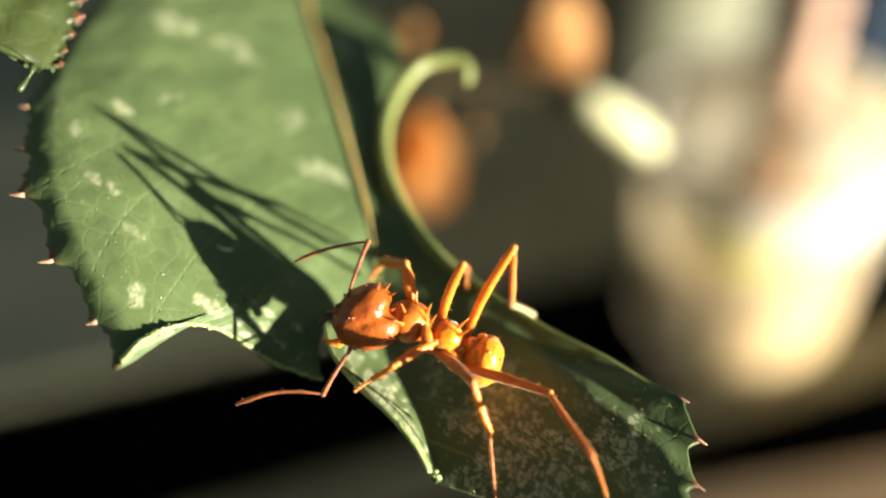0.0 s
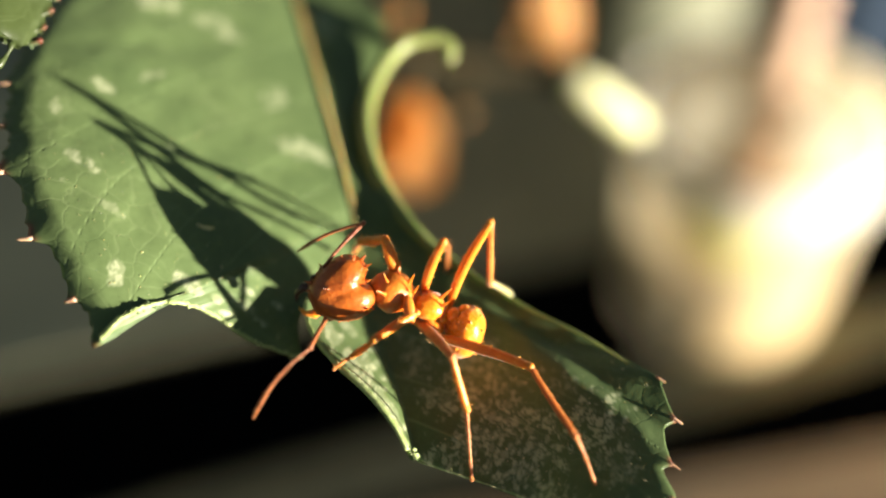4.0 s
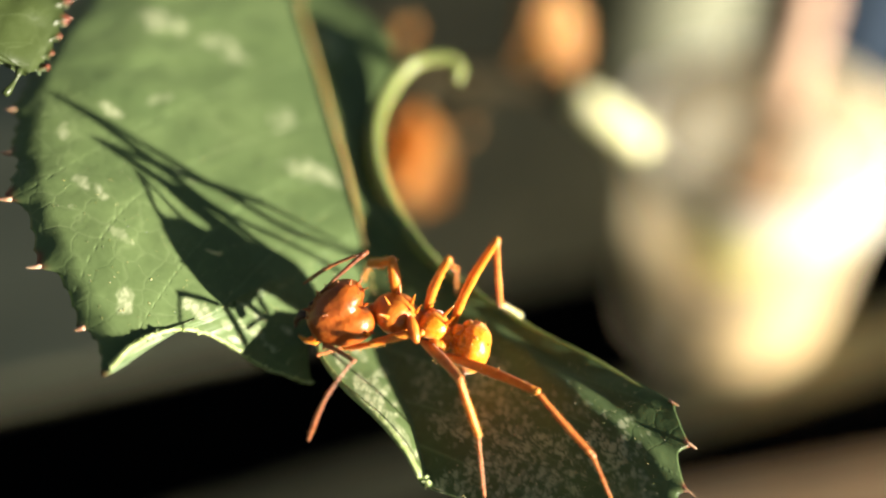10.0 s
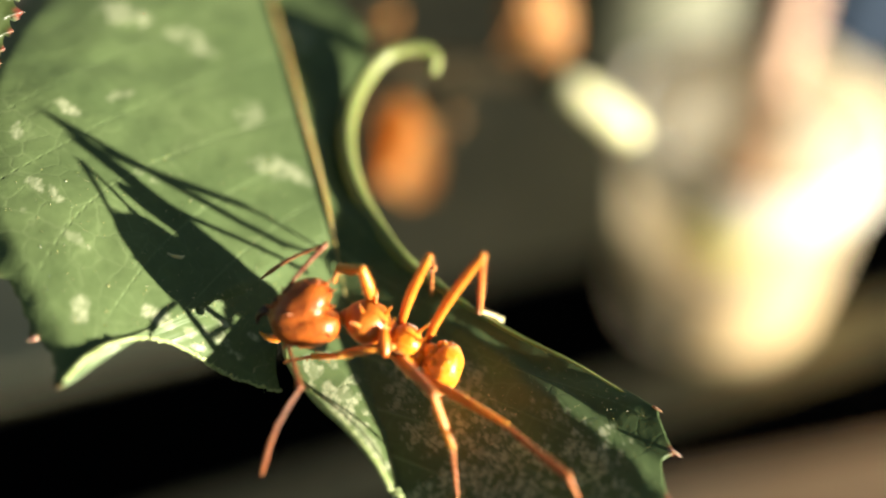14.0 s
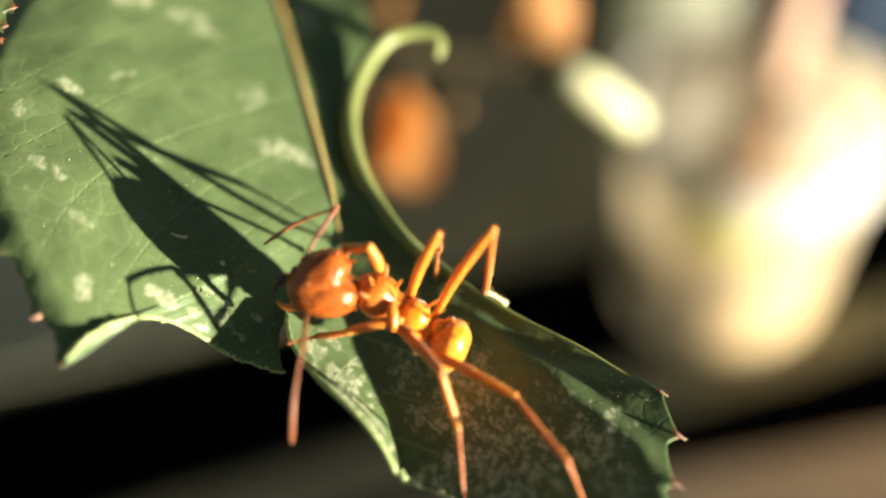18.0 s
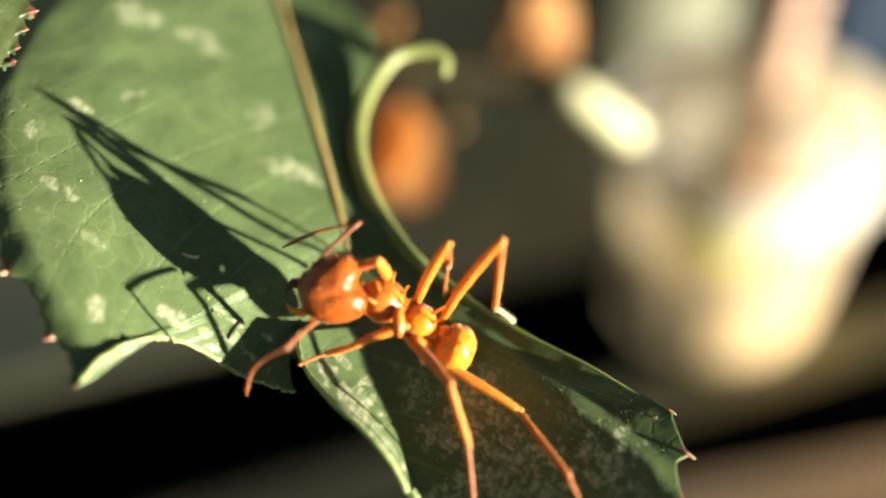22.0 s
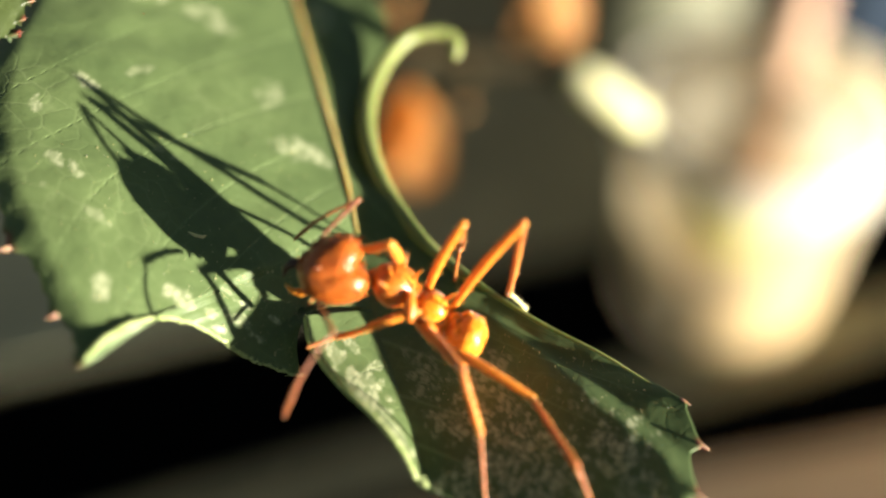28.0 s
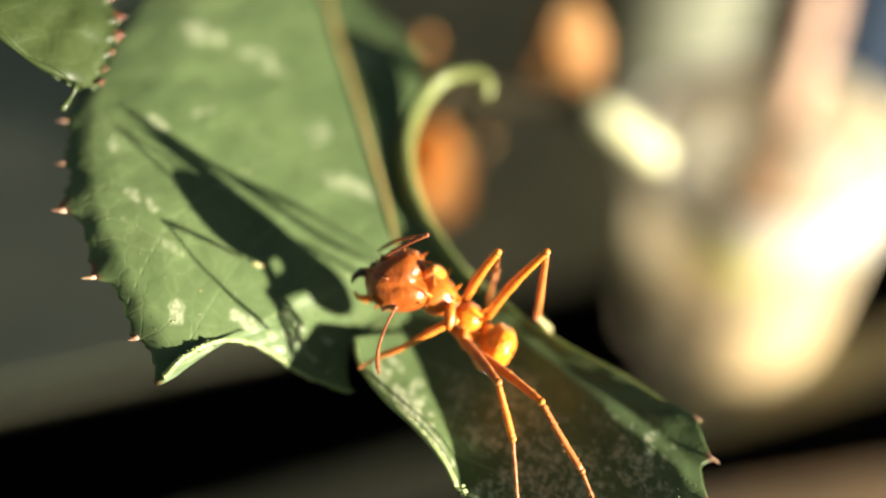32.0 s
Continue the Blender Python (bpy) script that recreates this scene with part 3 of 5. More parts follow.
line = [at(spline(RIB_LINE, i / 60) + Vector((0.03, 0, -0.10))) for i in range(34)]
tube(bm, line, [0.00009 - 0.00007 * smooth(i, 14, 33) for i in range(34)], 12)
part("midrib", bm, MIDRIB, leaf, "yellowish raised midrib")
STALK_LINE = [(-7.81, 15.43, 53.00), (-8.96, 18.86, 54.00), (-11.36, 23.70, 56.00), (-15.44, 29.45, 58.00), (-22.32, 36.17, 60.00)]
bm = bmesh.new()
tube(bm, [at(spline(STALK_LINE, i / 30)) for i in range(31)], [0.00028 + 0.0004 * i / 30 for i in range(31)], 10)
part("leaf_stalk", bm, MIDRIB, leaf, "thin leaf stalk")
ROLL_LINE = [(0.50, 7.81, 47.20), (0.55, 8.53, 47.30), (-0.22, 8.92, 47.30), (-1.47, 8.63, 47.20), (-2.44, 7.40, 46.50), (-2.98, 5.79, 45.40), (-2.94, 4.22, 44.10), (-2.47, 2.74, 42.90), (-1.78, 1.53, 42.00), (-0.82, 0.28, 40.70), (0.33, -0.70, 40.00), (1.77, -1.68, 38.90), (3.35, -2.61, 38.20), (5.08, -3.45, 37.60), (6.40, -4.24, 37.20), (7.50, -4.90, 36.75)]
bm = bmesh.new()
line = [at(spline(ROLL_LINE, i / 70)) for i in range(71)]
tube(bm, line, [0.00012 + 0.00024 * math.sin(math.pi * min(1.0, 0.10 + 1.25 * i / 70)) ** 0.7 if i < 50 else 0.00010 - 0.00008 * (i - 50) / 20 for i in range(71)], 12)
part("rolled_edge", bm, ROLL, leaf, "pale green margin rolled up into a hook")
TIP = mottled("red_tooth_tip", (0.30, 0.13, 0.08), (0.42, 0.30, 0.20), 2500, 0.35, 0.3, 0.00003, 0.3, 0.0003)


def margin_tips(blade, teeth, offset, first, last, scale, sway, parent, size):
    """A fine red spine on each tooth of a margin."""
    for k in range(first, last):
        u = (k + 0.78 - offset) / teeth * scale
        if not 0.02 < u < 0.99:
            continue
        p, q = blade(u, 1.0), blade(u, 0.94)
        out = (p - q).normalized() + Vector(sway)
        long = size * (0.55 + 0.45 * math.sin(k * 2.4) ** 2)
        bm = bmesh.new()
        a, b = at(p - out * 0.2), at(p + out * long)
        fat = 0.095 * 0.001 * (0.7 + 0.5 * math.sin(k * 1.7) ** 2) * (size / 0.42)
        tube(bm, [a, a.lerp(b, 0.35), a.lerp(b, 0.7), a.lerp(b, 0.92), b], [fat, fat * 0.95, fat * 0.7, fat * 0.4, fat * 0.08], 9)
        part("tooth", bm, TIP, parent)


margin_tips(left_blade, 9, 0.78, 1, 9, CORNER, (0, 0.15, -0.1), leaf, 0.40)
margin_tips(right_blade, 13, 0.78, 9, 13, 1.0, (0, -0.5, 0), leaf, 0.24)
for curve, count, size in ((CUT_LINE, 150, 0.085), (STRIP_LINE, 110, 0.035)):
    bm = bmesh.new()
    line = [at((left_blade(CORNER + (1 - CORNER) * i / count, 1.0) if curve is CUT_LINE else spline(curve, i / count)) + Vector((0.05 * noise.noise(Vector((i * 0.7, 1, 2))), 0.05 * noise.noise(Vector((i * 0.6, 5, 2))), 0.07))) for i in range(count + 1)]
    tube(bm, line, [size * MM_ * (0.7 + 0.5 * abs(noise.noise(Vector((i * 0.45, 9, 0))))) for i in range(count + 1)], 8)
    part("cut_rim", bm, CUT, leaf, "rough pale green rim of the fresh cut")
# torn fibres and crumbs along the fresh cut
bm = bmesh.new()
rng = random.Random(4)
for i in range(340):
    k = rng.random()
    p = left_blade(CORNER + (1 - CORNER) * k, 1.0) if i % 2 else spline(STRIP_LINE, k)
    p = p + Vector((rng.gauss(0, 0.05), rng.gauss(0, 0.06), rng.gauss(0, 0.06)))
    r = rng.uniform(0.005, 0.020) * 0.001
    blob(bm, at(p), ((1, 0, 0), (0, 1, 0), (0, 0, 1)), (r, r * rng.uniform(0.6, 1.4), r), 0.5, 1.5, i, 1)
tagged(part("cut_litter", bm, CUT, leaf, "pale green crumbs along the cut edge"), kind="stuff")

# the next leaflet, whose toothed tip hangs in front
TOP_LINE = [(-18.95, 14.07, 38.00), (-16.54, 12.67, 38.00), (-14.54, 11.06, 38.00), (-13.56, 9.41, 37.80), (-13.61, 7.92, 37.40), (-14.00, 6.67, 36.80)]
LOW_LINE = [(-19.15, 10.49, 35.40), (-18.01, 9.26, 35.00), (-16.72, 8.34, 35.00), (-15.79, 7.50, 35.40), (-14.91, 6.79, 36.00), (-14.31, 6.48, 36.60)]


def next_blade(u, v):
    a, b = spline(LOW_LINE, u), spline(TOP_LINE, u)
    p = bezier(a, (a + b) / 2 + Vector((0, 0, -0.5)), b, v) + Vector((0.45, 0.1, 0)) * (tooth(u * 11) * smooth(v, 0.9, 1.0))
    return p + Vector((0, 0, ripple(p, 0.3)))


next_leaf = thing("rose_leaflet", Matrix.Translation(HOME), "neighbouring green rose leaflet with a toothed brown-tipped end", "leaf")
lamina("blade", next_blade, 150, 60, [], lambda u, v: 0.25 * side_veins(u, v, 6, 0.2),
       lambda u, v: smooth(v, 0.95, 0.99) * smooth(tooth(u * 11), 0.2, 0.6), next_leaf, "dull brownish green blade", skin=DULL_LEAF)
bm = bmesh.new()
FOLD_LINE = [(-16.62, 8.26, 34.80), (-15.70, 7.42, 35.20), (-14.49, 6.77, 35.90), (-14.30, 6.37, 35.80), (-14.67, 5.70, 35.60)]
line = [at(spline(FOLD_LINE, i / 24)) for i in range(25)]
tube(bm, line, [0.00010 + 0.00004 * math.sin(i * 0.9) for i in range(25)], 8)
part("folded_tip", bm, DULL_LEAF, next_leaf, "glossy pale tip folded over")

margin_tips(next_blade, 11, 0.0, 4, 11, 1.0, (0, 0, -0.1), next_leaf, 0.07)

# a white speck lying on the leaf
bm = bmesh.new()
tube(bm, [at(on_blade(p, -0.42)) for p in ((-8.46, 0.50, 37.60), (-8.24, 0.38, 37.50), (-8.00, 0.32, 37.50), (-7.79, 0.40, 37.60))], [0.00003, 0.00007, 0.00008, 0.00003], 8)
part("husk", bm, PAD, leaf, "tiny white husk stuck to the blade")
# dust grains, made many and pale to stand in for specular glints too
bm = bmesh.new()
for i in range(620):
    u, v = rng.uniform(0.40, 1), rng.uniform(0.1, 0.95)
    r = rng.uniform(0.006, 0.018 if i % 9 else 0.036) * 0.001
    blob(bm, at(left_blade(u, v) + Vector((0, 0, -0.02))), ((1, 0, 0), (0, 1, 0), (0, 0, 1)), (r, r, r), 0.4, 2, i, 1)
    p = right_blade(rng.uniform(0.6, 1), v)
    blob(bm, at(p + Vector((0, 0, -0.02))), ((1, 0, 0), (0, 1, 0), (0, 0, 1)), (r, r, r), 0.4, 2, i, 1)
tagged(part("dust_and_glints", bm, PAD, leaf, "fine white dust on the blade, its pale grains also painting sun glints"), kind="stuff")

# ---- the ant ----
BODY_ROWS = [
    (0, 0.04, -0.44, 1.4, 0.32, -0.54),
    (0.5, 0.09, -0.45, 2.1, -0.05, -0.58),
    (1, -0.02, -0.48, 0.0, -0.12, -0.48),
    (1.5, 0.03, -0.29, 6.2, -0.20, -0.71),
    (2, 0.06, -0.55, 2.9, -0.02, -0.73),
    (2.5, 0.10, -0.26, -1.0, 0.29, -0.21),
    (3, -0.07, -0.29, 0.6, 0.13, -0.34),
    (3.5, 0.09, -0.26, 1.2, 0.20, -0.35),
    (5.5, 0.21, 0.16, 1.1, 0.18, 0.09),
    (6, 0.05, -0.05, 4.6, 0.07, -0.35),
    (6.5, 0.10, 0.07, -1.4, 0.12, 0.15),
    (7, 0.12, -0.16, -3.1, 0.14, 0.04),
    (7.5, 0.05, -0.24, 0.2, 0.27, -0.27),
    (8, -0.00, 0.19, -2.3, 0.11, 0.32),
    (8.5, -0.02, 0.02, 0.3, 0.04, -0.00),
    (9, 0.00, 0.00, 0.0, 0.00, 0.00),
    (9.5, -0.13, -0.04, 0.7, -0.04, -0.09),
    (10, -0.11, 0.10, 5.5, -0.19, -0.26),
    (10.5, -0.08, 0.01, 5.4, -0.21, -0.34),
    (11, -0.15, -0.23, -5.0, 0.17, 0.06),
    (11.5, -0.19, -0.29, -4.1, -0.10, -0.04),
    (12, -0.11, -0.00, -4.0, 0.05, 0.24),
    (12.5, 0.00, -0.12, -3.8, -0.04, 0.13),
    (13, 0.11, -0.31, -5.5, -0.04, 0.07),
    (13.5, 0.06, -0.33, -3.4, -0.18, -0.09),
    (14, -0.01, -0.30, -3.4, -0.27, -0.06),
    (14.5, -0.04, -0.13, -3.1, -0.24, 0.09),
    (16.5, -0.11, -0.05, -6.1, -0.02, 0.33),
    (17, -0.15, -0.10, -8.1, -0.07, 0.42),
    (17.5, -0.07, -0.04, -6.0, -0.11, 0.35),
    (18, 0.11, -0.11, -5.9, 0.16, 0.26),
    (18.5, 0.08, -0.14, -6.8, -0.07, 0.32),
    (19, 0.03, 0.23, -2.4, -0.08, 0.39),
    (19.5, 0.10, 0.09, -3.6, 0.12, 0.33),
    (20, 0.03, 0.12, -3.2, -0.11, 0.34),
    (20.5, -0.05, 0.23, -4.0, -0.21, 0.51),
    (21, -0.10, 0.19, -5.6, -0.14, 0.57),
    (21.5, -0.07, 0.07, -4.5, -0.18, 0.38),
    (22, -0.02, 0.33, -6.9, 0.14, 0.75),
    (22.5, -0.10, 0.11, -7.3, -0.07, 0.58),
    (23, 0.03, 0.21, -4.9, 0.04, 0.53),
    (23.5, 0.13, -0.03, -7.7, 0.10, 0.48),
    (24, 0.07, -0.03, -7.6, -0.13, 0.50),
    (24.5, 0.05, 0.16, -6.9, 0.02, 0.61),
    (25, 0.12, 0.19, -9.5, 0.07, 0.82),
    (25.5, 0.04, 0.17, -7.6, -0.07, 0.69),
    (27.5, -0.08, 0.48, -4.1, -0.24, 0.77),
    (28, -0.02, 0.26, -7.7, -0.17, 0.79),
    (28.5, 0.09, 0.49, -10.2, 0.31, 1.10),
    (29, 0.00, 0.50, -10.3, -0.06, 1.19),
    (29.5, 0.14, 0.40, -8.8, 0.14, 0.97),
    (30, 0.02, 0.36, -9.5, 0.19, 0.95),
    (30.5, -0.10, 0.48, -9.5, -0.01, 1.09),
    (31, -0.14, 0.58, -5.7, -0.14, 0.95),
    (31.5, -0.13, 0.57, -5.5, -0.12, 0.92),
    (32, -0.07, 0.73, -11.9, 0.34, 1.40),
]
FEELER_ROWS = [
    (0, -4.51, -4.53, -7.10, -4.61, -3.13, 0.58, -5.90, -0.08),
    (0.5, -4.28, -4.71, -6.60, -6.01, -2.90, 0.33, -5.48, -0.71),
    (1, -4.06, -4.23, -6.98, -6.05, -3.05, 0.33, -6.02, -0.43),
    (1.5, -3.59, -4.21, -5.52, -4.80, -2.88, 0.05, -5.17, -1.11),
    (2, -3.49, -4.29, -4.92, -5.18, -2.71, 0.29, -4.74, -1.03),
    (2.5, -4.14, -3.00, -4.93, -5.08, -2.30, 0.48, -4.94, -0.46),
    (3, -4.10, -3.96, -6.10, -5.33, -3.37, 0.70, -6.05, 0.84),
    (3.5, -4.04, -3.99, -5.68, -5.87, -2.65, 0.73, -5.10, -0.66),
    (5.5, -4.51, -1.87, -5.60, -3.80, -2.26, 0.87, -4.71, 0.66),
    (6, -3.73, -4.07, -5.84, -4.91, -3.51, 0.97, -6.05, 0.86),
    (6.5, -4.21, -4.00, -5.54, -5.51, -2.82, 1.08, -5.41, -0.12),
    (7, -4.11, -3.66, -6.27, -5.01, -2.69, 0.97, -5.39, -0.24),
    (7.5, -3.52, -3.96, -5.33, -4.99, -2.87, 0.71, -5.47, 0.02),
    (8, -4.69, -3.38, -5.55, -4.05, -3.18, 1.20, -6.06, 0.39),
    (8.5, -3.22, -3.70, -4.95, -5.99, -3.54, 1.12, -6.32, 0.35),
    (9, -3.07, -3.08, -4.39, -6.30, -2.85, 0.78, -5.51, -0.37),
    (9.5, -3.58, -3.20, -5.43, -5.63, -2.93, 0.78, -5.44, 0.30),
    (10, -3.13, -3.23, -4.65, -5.92, -2.78, 0.40, -5.20, -0.75),
    (10.5, -3.23, -3.50, -3.91, -6.78, -3.12, 0.66, -5.83, -0.50),
    (11, -4.17, -3.11, -4.76, -5.50, -2.55, 1.02, -4.96, -0.24),
    (11.5, -3.87, -3.44, -4.41, -6.28, -3.44, 1.13, -6.02, 0.97),
    (12, -3.95, -3.75, -5.06, -5.06, -2.88, 1.25, -5.22, -0.03),
    (12.5, -4.04, -3.10, -5.30, -5.59, -2.81, 1.33, -5.58, -0.29),
    (13, -3.73, -3.25, -6.97, -4.23, -3.38, 1.37, -6.62, 0.69),
    (13.5, -4.42, -3.95, -6.34, -5.57, -3.48, 1.26, -6.52, 0.31),
    (14, -3.76, -3.80, -5.05, -6.67, -2.88, 0.93, -5.45, -0.39),
    (14.5, -3.45, -3.67, -4.11, -6.24, -3.06, 1.08, -5.53, 0.02),
    (16.5, -4.35, -3.30, -4.78, -5.40, -2.60, 1.29, -5.19, -0.07),
    (17, -4.59, -3.21, -5.60, -5.67, -3.25, 1.24, -5.95, 0.58),
    (17.5, -4.39, -3.28, -4.88, -6.11, -2.85, 1.36, -5.23, -0.16),
    (18, -3.81, -3.13, -4.04, -5.93, -2.80, 1.42, -5.49, 0.12),
    (18.5, -3.40, -3.21, -4.49, -6.39, -4.09, 1.54, -6.36, 1.38),
    (19, -3.12, -2.49, -3.73, -5.64, -2.90, 1.59, -5.63, 0.38),
    (19.5, -3.51, -3.11, -4.02, -5.94, -2.66, 1.43, -5.16, -0.03),
    (20, -3.39, -3.09, -3.80, -6.14, -3.53, 1.65, -6.16, 1.15),
    (20.5, -3.44, -2.70, -3.95, -5.75, -3.28, 1.62, -6.69, 0.78),
    (21, -4.26, -2.95, -4.52, -5.77, -2.72, 1.32, -5.39, 0.10),
    (21.5, -4.04, -3.05, -4.87, -6.00, -2.80, 1.37, -5.16, -0.20),
    (22, -4.73, -2.49, -5.84, -3.88, -2.32, 1.66, -5.23, 0.71),
    (22.5, -4.42, -2.85, -6.04, -4.68, -3.20, 1.64, -5.91, 1.59),
    (23, -3.47, -2.53, -5.34, -5.09, -2.50, 1.73, -5.19, 0.04),
    (23.5, -4.36, -3.30, -4.80, -5.45, -2.83, 1.55, -5.72, 0.26),
    (24, -4.38, -3.42, -5.04, -5.79, -3.22, 1.67, -6.27, 0.54),
    (24.5, -4.42, -3.21, -4.81, -5.49, -2.82, 1.53, -5.37, 0.30),
    (25, -4.05, -3.06, -4.04, -5.36, -2.96, 1.85, -5.92, 0.78),
    (25.5, -4.41, -3.33, -4.76, -5.99, -4.18, 1.92, -7.58, 1.93),
    (27.5, -4.59, -3.35, -4.80, -5.37, -2.83, 1.60, -5.21, 0.32),
    (28, -3.58, -2.58, -5.17, -5.44, -2.68, 1.87, -5.19, 0.29),
    (28.5, -3.20, -1.01, -5.50, -3.36, -3.01, 2.05, -6.00, 2.21),
    (29, -3.66, -1.53, -4.92, -4.40, -3.13, 2.19, -6.27, 2.14),
    (29.5, -3.35, -1.57, -4.39, -4.59, -2.72, 1.90, -5.23, 0.27),
    (30, -4.20, -3.36, -4.96, -5.38, -3.49, 2.03, -6.63, 1.40),
    (30.5, -4.12, -3.04, -4.56, -5.22, -2.81, 1.78, -5.22, 0.55),
    (31, -3.20, -2.10, -2.95, -5.25, -2.44, 1.36, -4.71, 0.26),
    (31.5, -3.33, -2.36, -3.24, -5.32, -2.97, 1.90, -5.01, 0.58),
    (32, -3.23, -0.89, -3.58, -3.14, -2.24, 1.70, -4.00, 1.03),
]
KNEE_ROWS = [
    (0, 0.07, -0.11, 0.04, -0.28, -0.03, -0.32),
    (0.5, 0.05, -0.28, 0.23, -0.32, 0.07, -0.28),
    (1, 0.00, -0.25, 0.03, -0.35, -0.01, -0.29),
    (1.5, 0.07, -0.08, -0.09, -0.17, -0.10, -0.33),
    (2, -0.05, -0.14, 0.17, -0.48, -0.02, -0.50),
    (2.5, 0.12, 0.02, 0.08, -0.18, 0.04, -0.33),
    (3, 0.01, -0.12, -0.05, -0.28, -0.11, -0.45),
    (3.5, 0.12, 0.02, -0.01, -0.23, -0.01, -0.32),
    (5.5, 0.29, 0.10, -0.00, 0.19, 0.09, 0.05),
    (6, 0.22, -0.09, -0.03, 0.04, -0.06, -0.18),
    (6.5, 0.20, 0.06, -0.01, 0.12, 0.01, 0.02),
    (7, 0.22, 0.07, 0.05, -0.03, 0.05, -0.08),
    (7.5, 0.16, 0.05, -0.06, -0.05, -0.03, -0.15),
    (8, 0.06, 0.12, -0.03, 0.16, -0.00, 0.17),
    (8.5, 0.06, -0.02, -0.01, 0.06, -0.01, 0.06),
    (9, 0.00, 0.00, 0.00, 0.00, 0.00, 0.00),
    (9.5, -0.11, -0.04, -0.13, -0.07, -0.07, -0.06),
    (10, 0.01, 0.10, -0.16, 0.12, -0.14, 0.02),
    (10.5, -0.28, -0.02, 0.06, 0.06, -0.07, 0.00),
    (11, -0.33, -0.60, 0.18, -0.20, 0.01, -0.21),
    (11.5, -0.31, -0.70, 0.13, -0.26, -0.00, -0.19),
    (12, -0.35, -0.62, 0.12, -0.09, 0.02, -0.11),
    (12.5, -0.43, -0.40, 0.16, -0.17, 0.02, -0.20),
    (13, -0.42, -0.26, 0.23, -0.32, 0.22, 0.10),
    (13.5, -0.21, -0.73, 0.25, -0.35, 0.18, 0.07),
    (14, -0.22, -0.70, 0.25, -0.31, 0.18, 0.17),
    (14.5, -0.43, -0.42, 0.20, -0.26, 0.20, 0.22),
    (16.5, -0.39, -0.42, 0.26, -0.14, 0.13, 0.33),
    (17, -0.31, -0.60, 0.23, -0.06, 0.10, 0.34),
    (17.5, -0.24, -0.50, 0.24, -0.03, 0.15, 0.33),
    (18, -0.12, -0.36, 0.35, -0.10, 0.25, 0.27),
    (18.5, -0.16, -0.43, 0.23, -0.11, 0.19, 0.31),
    (19, -0.31, -0.26, 0.16, 0.10, 0.19, 0.51),
    (19.5, -0.21, -0.22, 0.19, 0.04, 0.19, 0.41),
    (20, -0.24, -0.35, 0.13, 0.09, 0.16, 0.49),
    (20.5, -0.39, -0.31, 0.07, 0.07, 0.19, 0.54),
    (21, -0.39, -0.36, 0.06, 0.08, 0.12, 0.53),
    (21.5, -0.37, -0.45, 0.31, 0.02, 0.14, 0.47),
    (22, -0.19, -0.37, 0.30, 0.21, 0.23, 0.61),
    (22.5, -0.19, -0.56, 0.21, 0.11, 0.11, 0.51),
    (23, -0.08, -0.45, 0.32, 0.16, 0.22, 0.58),
    (23.5, 0.02, -0.33, 0.31, 0.07, 0.22, 0.45),
    (24, -0.10, -0.39, 0.26, 0.04, 0.23, 0.44),
    (24.5, -0.40, -0.12, 0.30, 0.06, 0.30, 0.54),
    (25, -0.31, -0.19, 0.28, 0.19, 0.28, 0.58),
    (25.5, -0.30, -0.26, 0.29, 0.13, 0.29, 0.63),
    (27.5, -0.33, -0.02, 0.31, 0.45, 0.08, 0.83),
    (28, -0.26, -0.25, 0.46, 0.22, 0.24, 0.69),
    (28.5, -0.15, -0.17, 0.48, 0.41, 0.35, 0.84),
    (29, -0.19, -0.16, 0.46, 0.43, 0.31, 0.83),
    (29.5, -0.12, 0.02, 0.43, 0.35, 0.34, 0.76),
    (30, -0.20, -0.01, 0.22, 0.35, 0.20, 0.76),
    (30.5, -0.32, -0.01, 0.10, 0.39, 0.14, 0.81),
    (31, -0.76, 0.56, -0.02, 0.50, 0.01, 0.90),
    (31.5, -1.04, 0.32, 0.19, 0.47, 0.03, 0.90),
    (32, -1.01, 0.34, 0.16, 0.48, 0.13, 0.93),
]
RIGHT, UP, BACK = Vector((1, 0, 0)), Vector((0, math.sin(TILT), math.cos(TILT))), Vector((0, -math.cos(TILT), math.sin(TILT)))


def axes(x, y, z):
    """A direction of the stage: right, up, towards the lens."""
    return (RIGHT * x + UP * y + BACK * z).normalized()


ant = thing("leafcutter_ant", Matrix.Translation(HOME), "orange leafcutter ant with spined back cutting the leaf", "ant")
F1 = axes(-0.93, 0.30, 0.10)
F3 = F1.cross(axes(0.25, 0.70, 0.65)).normalized()
F2 = F3.cross(F1).normalized()
FRAME = (F1, F2, F3)
WAIST = at((0.15, -1.64, 36.20))
MM = 0.001


def hairs(bm, rng, count, centre, radii, frame_, length=0.16):
    """Short stiff bristles standing on a rounded body."""
    for _ in range(count):
        n = Vector((rng.gauss(0, 1), rng.gauss(0, 1), rng.gauss(0, 1))).normalized()
        foot = Vector(centre) + sum((a * (c * r) for a, c, r in zip(frame_, n, radii)), Vector())
        out = sum((a * (c / r) for a, c, r in zip(frame_, n, radii)), Vector()).normalized()
        cone(bm, foot, foot + out * length * MM * rng.uniform(0.6, 1.3), 0.012 * MM, 4)


